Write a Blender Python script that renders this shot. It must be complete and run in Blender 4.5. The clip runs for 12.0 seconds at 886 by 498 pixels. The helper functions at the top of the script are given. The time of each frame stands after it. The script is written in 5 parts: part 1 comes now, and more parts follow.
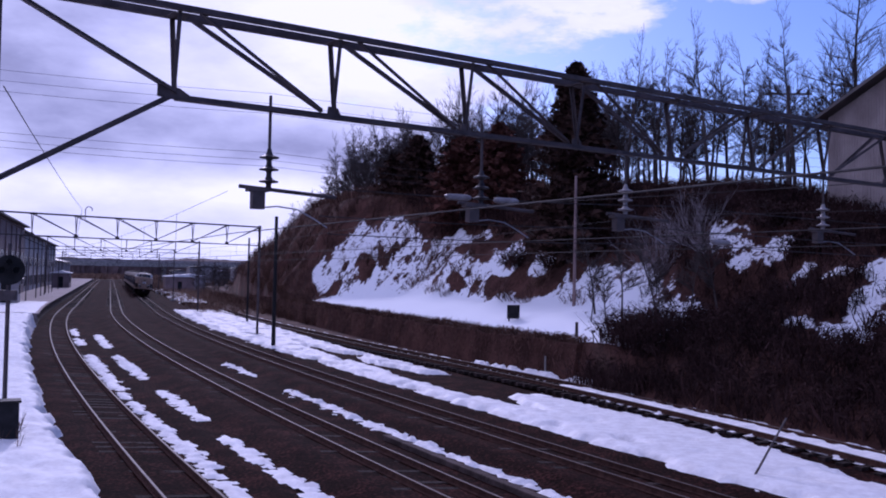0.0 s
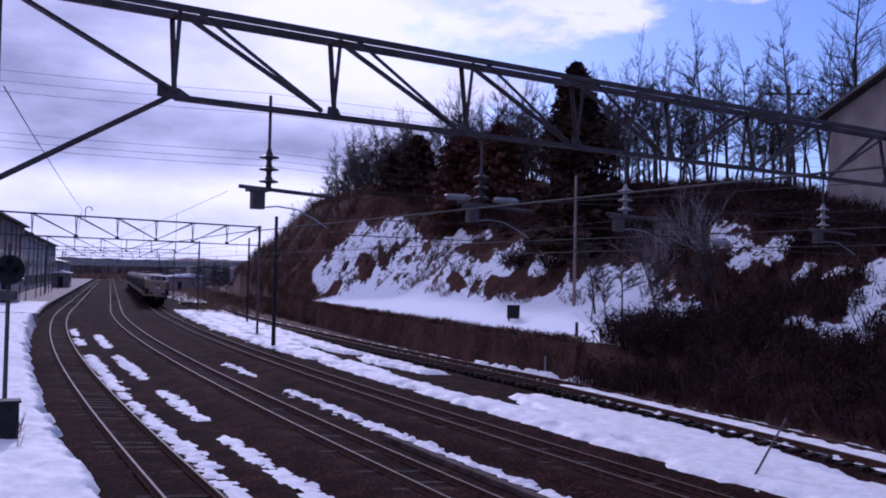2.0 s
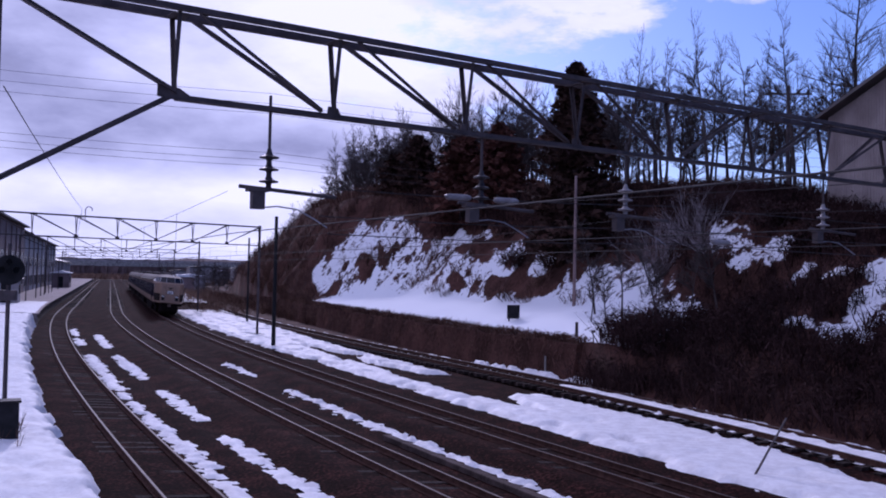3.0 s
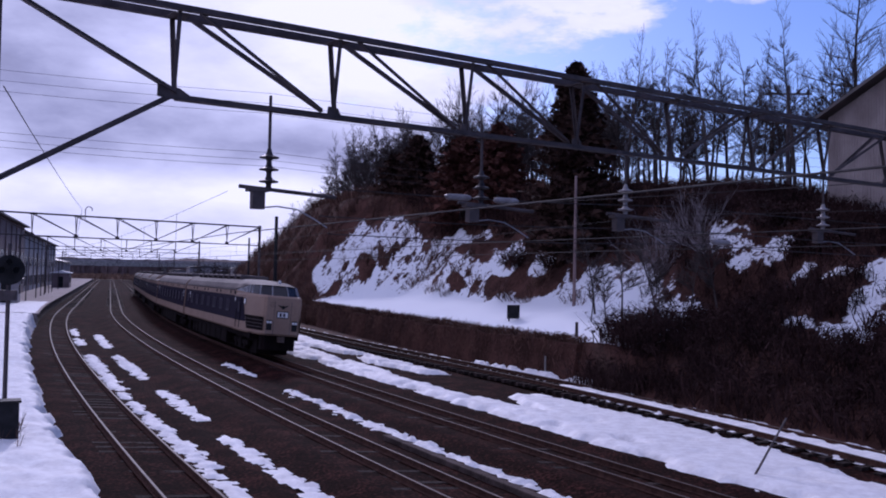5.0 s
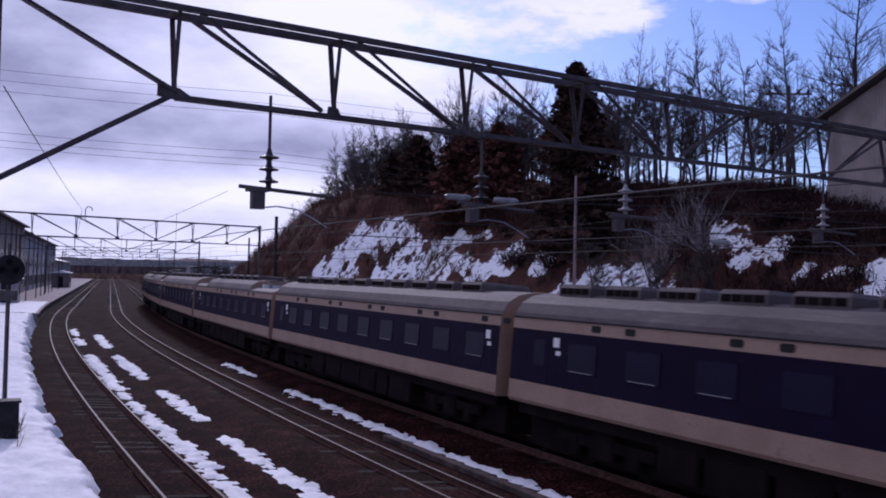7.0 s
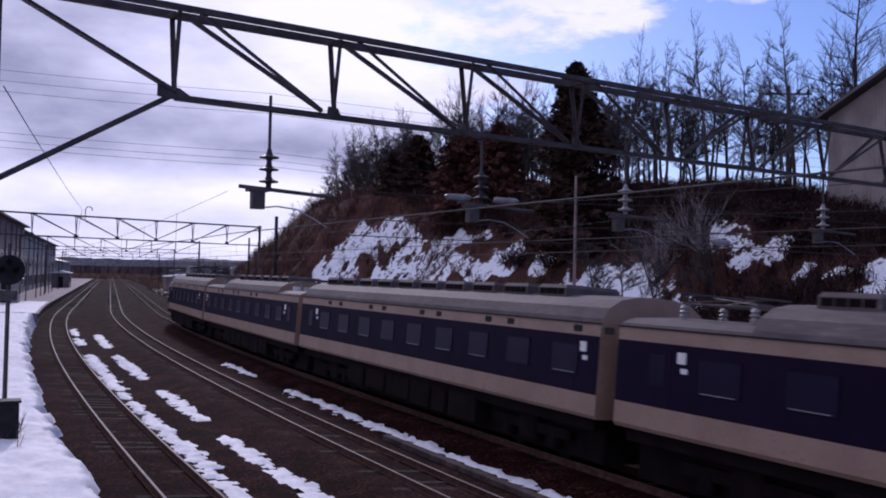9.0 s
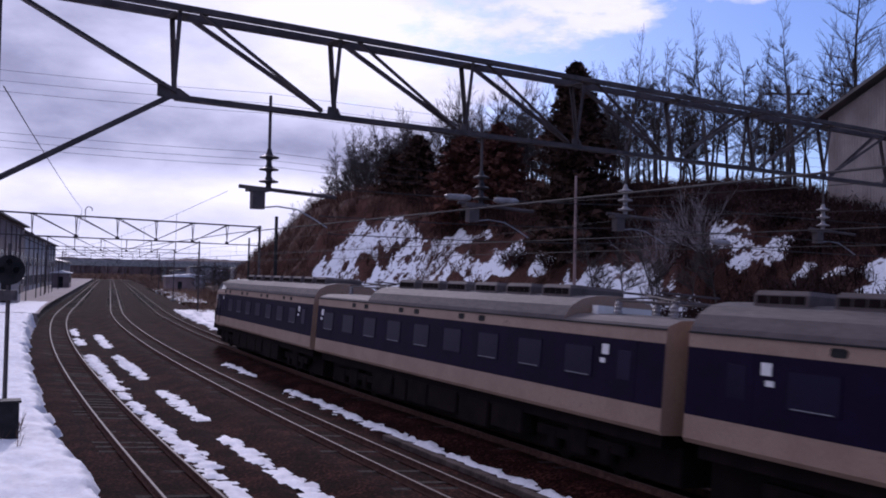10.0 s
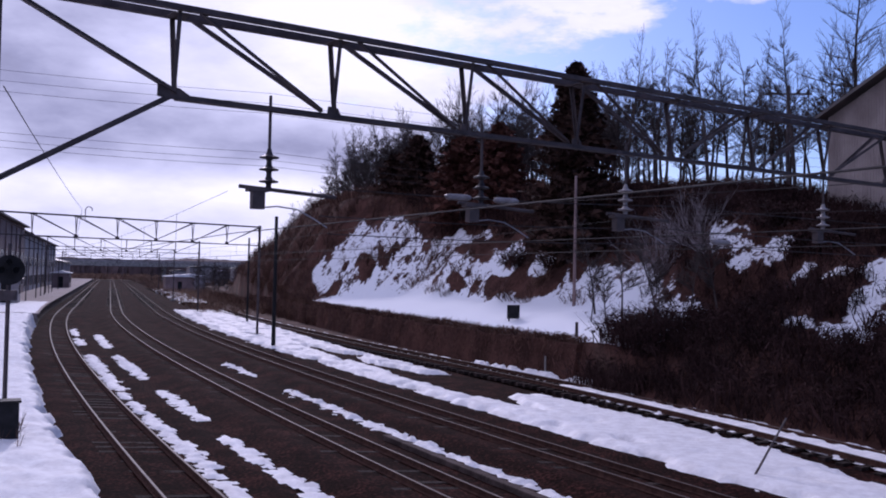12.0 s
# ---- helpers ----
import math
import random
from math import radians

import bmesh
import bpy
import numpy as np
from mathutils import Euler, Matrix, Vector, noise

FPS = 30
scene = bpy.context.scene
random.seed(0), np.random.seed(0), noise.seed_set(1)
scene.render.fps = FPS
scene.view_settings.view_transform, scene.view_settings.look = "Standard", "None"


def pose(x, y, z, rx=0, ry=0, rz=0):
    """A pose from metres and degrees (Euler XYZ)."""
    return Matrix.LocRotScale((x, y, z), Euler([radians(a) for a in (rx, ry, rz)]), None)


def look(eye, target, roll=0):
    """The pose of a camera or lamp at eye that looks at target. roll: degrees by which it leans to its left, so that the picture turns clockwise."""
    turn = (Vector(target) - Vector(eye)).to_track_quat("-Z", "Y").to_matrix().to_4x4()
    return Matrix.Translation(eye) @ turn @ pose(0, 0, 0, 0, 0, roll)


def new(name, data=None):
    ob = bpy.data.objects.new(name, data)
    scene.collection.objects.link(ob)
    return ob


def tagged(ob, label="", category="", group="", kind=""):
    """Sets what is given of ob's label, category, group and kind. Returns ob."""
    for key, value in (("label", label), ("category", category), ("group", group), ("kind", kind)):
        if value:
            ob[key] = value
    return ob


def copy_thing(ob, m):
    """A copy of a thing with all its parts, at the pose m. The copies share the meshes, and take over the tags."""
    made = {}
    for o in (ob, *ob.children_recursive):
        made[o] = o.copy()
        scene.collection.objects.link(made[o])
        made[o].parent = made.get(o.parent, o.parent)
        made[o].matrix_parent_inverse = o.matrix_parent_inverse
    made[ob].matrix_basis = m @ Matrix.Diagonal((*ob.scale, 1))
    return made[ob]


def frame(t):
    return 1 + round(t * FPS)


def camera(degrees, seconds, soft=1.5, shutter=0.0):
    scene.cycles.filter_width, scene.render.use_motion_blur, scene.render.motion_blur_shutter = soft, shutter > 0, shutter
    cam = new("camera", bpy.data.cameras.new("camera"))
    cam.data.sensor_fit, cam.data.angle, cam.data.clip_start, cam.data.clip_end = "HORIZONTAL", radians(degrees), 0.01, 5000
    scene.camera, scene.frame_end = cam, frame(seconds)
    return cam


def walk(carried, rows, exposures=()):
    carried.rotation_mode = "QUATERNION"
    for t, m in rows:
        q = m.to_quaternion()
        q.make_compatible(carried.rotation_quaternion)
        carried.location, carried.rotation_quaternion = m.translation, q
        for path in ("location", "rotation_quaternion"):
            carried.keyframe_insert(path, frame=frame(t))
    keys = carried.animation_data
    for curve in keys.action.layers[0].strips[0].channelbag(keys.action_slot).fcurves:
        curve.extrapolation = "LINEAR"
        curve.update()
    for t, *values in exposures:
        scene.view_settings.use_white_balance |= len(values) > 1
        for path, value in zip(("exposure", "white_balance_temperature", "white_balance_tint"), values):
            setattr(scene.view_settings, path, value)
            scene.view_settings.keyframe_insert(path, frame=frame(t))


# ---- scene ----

# camera: stands still
cam = camera(50.6, 12.0, soft=1.9, shutter=0.12)
EYE = Vector((0.0, 0.0, 4.26))
STAND = look(EYE, EYE + Vector((0, math.cos(radians(1.684)), math.sin(radians(1.684)))), 1.2)
walk(cam, [(0.0, STAND), (12.0, STAND)],
     [(0.0, 0.04, 5160, 42), (3.0, 0.0, 5220, 39), (6.5, -0.02, 5430, 33), (9.5, 0.07, 5640, 31), (12.0, 0.08, 5580, 32)])

# ---------------------------------------------------------------- sky and sun
SUN_AZ, SUN_EL = radians(-14), radians(24)


def make_world():
    w = bpy.data.worlds.new("world")
    scene.world = w
    w.use_nodes = True
    nt = w.node_tree
    nt.nodes.clear()
    N = nt.nodes.new
    L = nt.links.new
    out, bg = N("ShaderNodeOutputWorld"), N("ShaderNodeBackground")
    sky = N("ShaderNodeTexSky")
    sky.sky_type, sky.sun_disc = "NISHITA", False
    sky.sun_elevation, sky.sun_rotation = SUN_EL, SUN_AZ
    sky.air_density, sky.dust_density, sky.ozone_density = 1.0, 0.6, 2.5
    tc = N("ShaderNodeTexCoord")
    sep = N("ShaderNodeSeparateXYZ")
    L(tc.outputs["Generated"], sep.inputs[0])

    def math_(op, a, b=None):
        n = N("ShaderNodeMath")
        n.operation = op
        for i, v in enumerate((a, b)):
            if v is None:
                continue
            if isinstance(v, (int, float)):
                n.inputs[i].default_value = v
            else:
                L(v, n.inputs[i])
        return n.outputs[0]

    def ramp(v, stops):
        r = N("ShaderNodeValToRGB")
        L(v, r.inputs[0])
        e = r.color_ramp.elements
        while len(e) < len(stops):
            e.new(0.5)
        for k, (p, c) in zip(e, stops):
            k.position, k.color = p, (*c, 1) if isinstance(c, tuple) else (c, c, c, 1)
        return r.outputs[0]

    mp = N("ShaderNodeMapping")
    mp.inputs["Scale"].default_value = (1.0, 1.0, 2.7)
    mp.inputs["Location"].default_value = (0.37, 0.1, 0.62)
    L(tc.outputs["Generated"], mp.inputs[0])

    def noise_(scale, detail, rough):
        n = N("ShaderNodeTexNoise")
        n.inputs["Scale"].default_value, n.inputs["Detail"].default_value, n.inputs["Roughness"].default_value = scale, detail, rough
        L(mp.outputs[0], n.inputs["Vector"])
        return n.outputs[0]

    X, Z = sep.outputs[0], sep.outputs[2]
    big, mid = noise_(7.5, 12, 0.62), noise_(6.0, 8, 0.55)
    front = ramp(sep.outputs[1], [(0.0, 0.0), (0.6, 1.0)])

    def lobe(x, z, wx, wz):
        """A soft mass of cloud round one direction ahead."""
        dx, dz = math_("DIVIDE", math_("SUBTRACT", X, x), wx), math_("DIVIDE", math_("SUBTRACT", Z, z), wz)
        e = math_("ADD", math_("MULTIPLY", dx, dx), math_("MULTIPLY", dz, dz))
        return math_("MULTIPLY", math_("POWER", 2.718, math_("MULTIPLY", e, -1.0)), front)

    def total(*terms):
        s = None
        for k, v in terms:
            q = math_("MULTIPLY", v, k)
            s = q if s is None else math_("ADD", s, q)
        return s

    # the cloud bank lies over the west half; its ragged edge leans eastwards with height, two white heaps stand past it
    edge = math_("SUBTRACT", math_("ADD", 0.025, math_("MULTIPLY", math_("MAXIMUM", math_("SUBTRACT", Z, 0.215), 0.0), 0.7)), X)
    cover = total((3.4, edge), (2.1, math_("SUBTRACT", big, 0.5)), (0.62, lobe(0.17, 0.275, 0.07, 0.05)), (0.95, lobe(0.33, 0.285, 0.07, 0.02)), (0.30, lobe(0.25, 0.14, 0.25, 0.04)))
    mask = ramp(math_("ADD", math_("ADD", cover, 0.5), ramp(Z, [(0.0, 0.9), (0.05, 0.45), (0.12, 0.0)])), [(0.40, 0.0), (0.66, 1.0)])
    # lit through near the sun, violet-grey banks away from it, pale low over the horizon
    tone = total((0.80, math_("SUBTRACT", mid, 0.5)), (0.40, math_("SUBTRACT", big, 0.5)), (0.64, lobe(-0.10, 0.235, 0.155, 0.075)), (0.42, lobe(0.20, 0.28, 0.14, 0.05)), (0.02, front), (0.44, lobe(-0.25, 0.083, 0.45, 0.022)), (0.28, lobe(-0.2, 0.03, 0.6, 0.035)),
                 (-0.05, lobe(-0.34, 0.215, 0.10, 0.04)), (-0.22, lobe(-0.16, 0.135, 0.11, 0.028)), (-0.10, lobe(-0.40, 0.135, 0.12, 0.03)))
    tone = math_("ADD", tone, 0.36)
    cloud = ramp(tone, [(0.02, (0.19, 0.19, 0.245)), (0.26, (0.36, 0.37, 0.46)), (0.52, (0.64, 0.65, 0.73)), (0.86, (0.97, 0.96, 0.95))])
    scale = N("ShaderNodeMix")
    scale.data_type, scale.blend_type = "RGBA", "MULTIPLY"
    scale.inputs[0].default_value = 1.0
    L(sky.outputs[0], scale.inputs[6])
    scale.inputs[7].default_value = (0.073, 0.081, 0.100, 1)
    mix = N("ShaderNodeMix")
    mix.data_type = "RGBA"
    L(mask, mix.inputs[0])
    L(scale.outputs[2], mix.inputs[6])
    L(cloud, mix.inputs[7])
    L(mix.outputs[2], bg.inputs["Color"])
    bg.inputs["Strength"].default_value = 1.0
    L(bg.outputs[0], out.inputs[0])


make_world()
sun = new("sun", bpy.data.lights.new("sun", "SUN"))
sun.data.energy, sun.data.angle, sun.data.color = 1.5, radians(6), (1.0, 0.93, 0.85)
sun.matrix_world = look((0, 0, 40), (-40 * math.sin(SUN_AZ), -40 * math.cos(SUN_AZ), 40 - 40 * math.tan(SUN_EL)))


# ---------------------------------------------------------------- materials
MATS = {}


def mat(name, a, b=None, scale=4.0, rough=0.8, metal=0.0, bump=0.0, fine=40.0, island=0.0, spec=0.5, c=None, cut=(0.4, 0.6), stretch=(1, 1, 1), rand=0.0):
    """A surface of two tones mixed by coarse and fine noise, with relief."""
    if name in MATS:
        return MATS[name]
    m = bpy.data.materials.new(name)
    m.use_nodes = True
    nt = m.node_tree
    N, L = nt.nodes.new, nt.links.new
    p = nt.nodes["Principled BSDF"]
    p.inputs["Roughness"].default_value, p.inputs["Metallic"].default_value = rough, metal
    p.inputs["Specular IOR Level"].default_value = spec
    tc = N("ShaderNodeTexCoord")
    mp = N("ShaderNodeMapping")
    mp.inputs["Scale"].default_value = stretch
    L(tc.outputs["Object"], mp.inputs[0])
    n1, n2 = N("ShaderNodeTexNoise"), N("ShaderNodeTexNoise")
    n1.inputs["Scale"].default_value, n1.inputs["Detail"].default_value = scale, 5
    n2.inputs["Scale"].default_value, n2.inputs["Detail"].default_value = fine, 4
    L(mp.outputs[0], n1.inputs["Vector"])
    L(mp.outputs[0], n2.inputs["Vector"])
    av = N("ShaderNodeMath")
    av.operation = "MULTIPLY_ADD"
    av.inputs[1].default_value = 0.35
    L(n2.outputs[0], av.inputs[0])
    sc = N("ShaderNodeMath")
    sc.operation = "MULTIPLY"
    sc.inputs[1].default_value = 0.65
    L(n1.outputs[0], sc.inputs[0])
    L(sc.outputs[0], av.inputs[2])
    r = N("ShaderNodeValToRGB")
    e = r.color_ramp.elements
    e[0].position, e[0].color = cut[0], (*a, 1)
    e[1].position, e[1].color = cut[1], (*(b or a), 1)
    if c:
        k = e.new(min(0.99, cut[1] + 0.08))
        k.color = (*c, 1)
    L(av.outputs[0], r.inputs[0])
    col = r.outputs[0]
    if island or rand:
        hv = N("ShaderNodeHueSaturation")
        src = N("ShaderNodeNewGeometry").outputs["Random Per Island"] if island else N("ShaderNodeObjectInfo").outputs["Random"]
        mr = N("ShaderNodeMapRange")
        k = island or rand
        mr.inputs["To Min"].default_value, mr.inputs["To Max"].default_value = 1 - k, 1 + k
        L(src, mr.inputs["Value"])
        L(mr.outputs[0], hv.inputs["Value"])
        L(col, hv.inputs["Color"])
        col = hv.outputs[0]
    L(col, p.inputs["Base Color"])
    if bump:
        bp = N("ShaderNodeBump")
        bp.inputs["Strength"].default_value, bp.inputs["Distance"].default_value = min(1.0, bump), 0.03
        L(av.outputs[0], bp.inputs["Height"])
        L(bp.outputs[0], p.inputs["Normal"])
    MATS[name] = m
    return m


SNOW = mat("snow", (0.76, 0.74, 0.73), (0.92, 0.91, 0.90), 2.6, 0.7, bump=1.0, fine=9.0, spec=0.15)
BALLAST = mat("ballast", (0.0072, 0.0023, 0.0019), (0.0285, 0.0094, 0.0073), 13.0, 1.0, bump=1.0, fine=1.1, cut=(0.44, 0.55), c=(0.072, 0.025, 0.0195), spec=0.03)
EARTH = mat("earth", (0.040, 0.019, 0.015), (0.108, 0.052, 0.040), 0.5, 0.95, bump=0.8, fine=7.0, spec=0.1)
RAIL_TOP = mat("worn_rail_steel", (0.085, 0.060, 0.053), (0.145, 0.106, 0.094), 3.0, 0.7, 0.1, spec=0.25)
RAIL_DULL = mat("dull_rail_steel", (0.06, 0.042, 0.038), (0.11, 0.08, 0.07), 3.0, 0.75, 0.1, spec=0.2)
RAIL_RUST = mat("rusty_rail", (0.05, 0.026, 0.02), (0.10, 0.052, 0.038), 6.0, 0.95, bump=0.3, spec=0.1)
SLEEPER = mat("sleeper_wood", (0.015, 0.010, 0.009), (0.062, 0.043, 0.038), 5.0, 0.95, bump=0.6, rand=0.45, stretch=(1, 6, 1), spec=0.1)
STEEL = mat("painted_steel", (0.058, 0.047, 0.048), (0.105, 0.085, 0.085), 3.0, 0.7, 0.1, bump=0.15, c=(0.14, 0.09, 0.07), spec=0.25)
GALV = mat("galvanised_steel", (0.20, 0.20, 0.22), (0.32, 0.32, 0.34), 3.0, 0.5, 0.5)
CONCRETE = mat("concrete", (0.20, 0.19, 0.18), (0.34, 0.33, 0.31), 1.2, 0.9, bump=0.4, fine=20)
PAVING = mat("worn_paving", (0.24, 0.185, 0.165), (0.40, 0.325, 0.295), 0.7, 0.9, bump=0.3, fine=9)
DARK_CONCRETE = mat("dark_concrete", (0.05, 0.036, 0.032), (0.12, 0.09, 0.08), 2.0, 0.95, bump=0.5, fine=20, spec=0.1)
PORCELAIN = mat("porcelain", (0.03, 0.026, 0.03), (0.05, 0.043, 0.048), 5.0, 0.55, spec=0.25)
PORCELAIN_W = mat("white_porcelain", (0.22, 0.20, 0.20), (0.33, 0.31, 0.31), 5.0, 0.5, spec=0.3)
WIRE = mat("wire", (0.035, 0.03, 0.03), (0.06, 0.055, 0.055), 3.0, 0.8, 0.0, spec=0.2)
BARK = mat("bark", (0.026, 0.020, 0.019), (0.090, 0.068, 0.062), 3.0, 0.95, bump=0.7, stretch=(1, 1, 0.3))
NEEDLES = mat("conifer_needles", (0.022, 0.020, 0.015), (0.070, 0.058, 0.040), 0.8, 0.9, island=0.5, spec=0.15)
CEDAR = mat("dark_cedar", (0.030, 0.017, 0.014), (0.072, 0.040, 0.030), 0.8, 0.9, island=0.5, spec=0.12)
RUSSET = mat("russet_cedar", (0.062, 0.026, 0.021), (0.125, 0.055, 0.041), 0.7, 0.9, island=0.28, spec=0.1)
SCRUB = mat("dry_scrub", (0.060, 0.032, 0.026), (0.165, 0.092, 0.066), 0.6, 0.95, island=0.6, spec=0.1)
SCRUB_DARK = mat("dark_thicket", (0.019, 0.010, 0.010), (0.056, 0.030, 0.028), 0.5, 0.95, island=0.6, spec=0.1)
CREAM = mat("cream_paint", (0.27, 0.178, 0.128), (0.33, 0.225, 0.162), 1.2, 0.5, fine=14, c=(0.22, 0.145, 0.105), spec=0.3)
BLUE = mat("dark_blue_paint", (0.0078, 0.0041, 0.0165), (0.0115, 0.0060, 0.0240), 1.4, 0.6, fine=14, spec=0.07)
ROOF_GREY = mat("train_roof_grey", (0.066, 0.050, 0.048), (0.118, 0.092, 0.088), 0.9, 0.8, bump=0.2, fine=9, c=(0.16, 0.135, 0.13), stretch=(0.35, 1.6, 1))
UNDER = mat("underframe_black", (0.007, 0.0043, 0.0048), (0.0135, 0.0085, 0.0088), 2.0, 0.9, bump=0.3, spec=0.08)
GLASS = mat("train_glass", (0.009, 0.007, 0.022), (0.014, 0.010, 0.032), 1.0, 0.3, spec=0.08)
CAB_GLASS = mat("cab_glass", (0.012, 0.013, 0.02), (0.02, 0.02, 0.03), 1.0, 0.08, spec=0.35)
BLACK = mat("black_paint", (0.012, 0.012, 0.013), (0.024, 0.023, 0.025), 4.0, 0.65, spec=0.15)
WHITE = mat("white_enamel", (0.72, 0.71, 0.68), (0.80, 0.79, 0.77), 5.0, 0.4)
CORRUGATED = mat("corrugated_sheet", (0.27, 0.23, 0.215), (0.42, 0.37, 0.345), 0.6, 0.8, bump=0.1, c=(0.27, 0.20, 0.17), spec=0.2)
ROOF_DARK = mat("dark_roof_sheet", (0.04, 0.035, 0.035), (0.09, 0.075, 0.075), 1.0, 0.6)
PLASTER = mat("grey_plaster", (0.22, 0.20, 0.20), (0.36, 0.33, 0.33), 0.5, 0.85, bump=0.2)
PLASTER_B = mat("brown_cladding", (0.18, 0.12, 0.112), (0.28, 0.20, 0.185), 0.5, 0.85, bump=0.2)
PANE = mat("window_pane", (0.03, 0.032, 0.04), (0.05, 0.052, 0.06), 1.0, 0.25, spec=0.2)
DRY_GRASS = mat("dry_grass", (0.13, 0.078, 0.056), (0.30, 0.195, 0.135), 0.25, 0.95, island=0.5, spec=0.1)
GREY_TWIGS = mat("frosted_twigs", (0.15, 0.12, 0.12), (0.40, 0.36, 0.37), 2.0, 0.9, spec=0.15)
# paler than the near bark: the haze of distance is put into the colour
HAZED_WOOD = mat("hazed_far_woods", (0.085, 0.058, 0.058), (0.19, 0.138, 0.134), 0.02, 0.95, fine=0.3, spec=0.1)


# ---------------------------------------------------------------- mesh tools
class G:
    """Collects vertices and faces of one mesh."""

    def __init__(self):
        self.v, self.f, self.m = [], [], []

    def face(self, pts, mi=0):
        i = len(self.v)
        self.v += [tuple(p) for p in pts]
        self.f.append(tuple(range(i, i + len(pts))))
        self.m.append(mi)

    def box(self, lo, hi, mi=0, mtx=None, ch=0.0):
        """A box; ch chamfers its four edges along z."""
        x0, y0, z0 = lo
        x1, y1, z1 = hi
        if ch:
            ring = [(x0 + ch, y0), (x1 - ch, y0), (x1, y0 + ch), (x1, y1 - ch), (x1 - ch, y1), (x0 + ch, y1), (x0, y1 - ch), (x0, y0 + ch)]
        else:
            ring = [(x0, y0), (x1, y0), (x1, y1), (x0, y1)]
        self.prism(ring, z0, z1, mi, mtx)

    def prism(self, ring, z0, z1, mi=0, mtx=None):
        i, n = len(self.v), len(ring)
        pts = [(x, y, z0) for x, y in ring] + [(x, y, z1) for x, y in ring]
        self.v += [tuple(mtx @ Vector(p)) for p in pts] if mtx else pts
        for k in range(n):
            self.f.append((i + k, i + (k + 1) % n, i + n + (k + 1) % n, i + n + k))
        self.f += [tuple(range(i + n - 1, i - 1, -1)), tuple(range(i + n, i + 2 * n))]
        self.m += [mi] * (n + 2)

    def tube(self, a, b, r0, r1=None, n=6, mi=0, caps=True):
        a, b = Vector(a), Vector(b)
        d = b - a
        if d.length < 1e-6:
            return
        q = d.to_track_quat("Z", "Y")
        r1 = r0 if r1 is None else r1
        i = len(self.v)
        for c, r in ((a, r0), (b, r1)):
            for k in range(n):
                t = 2 * math.pi * k / n
                self.v.append(tuple(c + q @ Vector((r * math.cos(t), r * math.sin(t), 0))))
        for k in range(n):
            self.f.append((i + k, i + (k + 1) % n, i + n + (k + 1) % n, i + n + k))
            self.m.append(mi)
        if caps:
            self.f += [tuple(range(i + n - 1, i - 1, -1)), tuple(range(i + n, i + 2 * n))]
            self.m += [mi, mi]

    def bar(self, a, b, w, h, mi=0):
        """A flat or square bar from a to b, w across, h in height."""
        a, b = Vector(a), Vector(b)
        d = b - a
        q = d.to_track_quat("Z", "Y")
        self.box((-w / 2, -h / 2, 0), (w / 2, h / 2, d.length), mi, Matrix.Translation(a) @ q.to_matrix().to_4x4())

    def angle(self, a, b, w, t=0.012, flip=1, mi=0):
        """An L-section from a to b."""
        a, b = Vector(a), Vector(b)
        d = b - a
        q = d.to_track_quat("Z", "Y")
        m = Matrix.Translation(a) @ q.to_matrix().to_4x4()
        self.prism([(0, 0), (w * flip, 0), (w * flip, t), (t * flip, t), (t * flip, w), (0, w)][::flip], 0, d.length, mi, m)

    def loft(self, rings, mi=0, close=True, caps=True):
        n = len(rings[0])
        i = len(self.v)
        for r in rings:
            self.v += [tuple(p) for p in r]
        for j in range(len(rings) - 1):
            for k in range(n if close else n - 1):
                a, b = i + j * n + k, i + j * n + (k + 1) % n
                self.f.append((a, b, b + n, a + n))
                self.m.append(mi[k] if isinstance(mi, (list, tuple)) else mi)
        if caps:
            self.f += [tuple(range(i + n - 1, i - 1, -1)), tuple(range(i + (len(rings) - 1) * n, i + len(rings) * n))]
            c = mi[0] if isinstance(mi, (list, tuple)) else mi
            self.m += [c, c]

    def lathe(self, prof, n=12, mi=0, mtx=None):
        rings = [[(r * math.cos(2 * math.pi * k / n), r * math.sin(2 * math.pi * k / n), z) for k in range(n)] for r, z in prof]
        if mtx:
            rings = [[tuple(mtx @ Vector(p)) for p in r] for r in rings]
        self.loft(rings, mi)

    def mesh(self, name, mats, smooth=False):
        me = bpy.data.meshes.new(name)
        me.from_pydata(self.v, [], self.f)
        for m in (mats if isinstance(mats, (list, tuple)) else [mats]):
            me.materials.append(m)
        me.polygons.foreach_set("material_index", self.m)
        if smooth:
            me.polygons.foreach_set("use_smooth", [True] * len(self.f))
        me.update()
        return me


def part(name, g, mats, parent=None, label="", smooth=False, at=None):
    """Links a mesh as one object under a thing or a part."""
    ob = new(name, g.mesh(name, mats, smooth) if isinstance(g, G) else g)
    if parent:
        ob.parent = parent
    if at is not None:
        ob.matrix_basis = at
    if label:
        ob["label"] = label
    return ob


def thing(name, label, category, m=None, group="", kind=""):
    ob = new(name)
    if m is not None:
        ob.matrix_basis = m
    return tagged(ob, label, category, group, kind)


# ---------------------------------------------------------------- the line's alignment
# s runs along the middle of the express line, away from the eye; v across it, towards the hill
BEND, S_END, HEAD0, X0, Y0 = 0.00152, 67.8, 0.44375, -5.064, 40.0


def heading(s):
    return HEAD0 - BEND * min(s, S_END)


def axis(s):
    """The point of the axis at s."""
    if s <= S_END:
        h = heading(s)
        return X0 + (math.cos(HEAD0) - math.cos(h)) / BEND, Y0 + (math.sin(HEAD0) - math.sin(h)) / BEND
    x, y = axis(S_END)
    h = heading(S_END)
    return x - math.sin(h) * (s - S_END), y + math.cos(h) * (s - S_END)


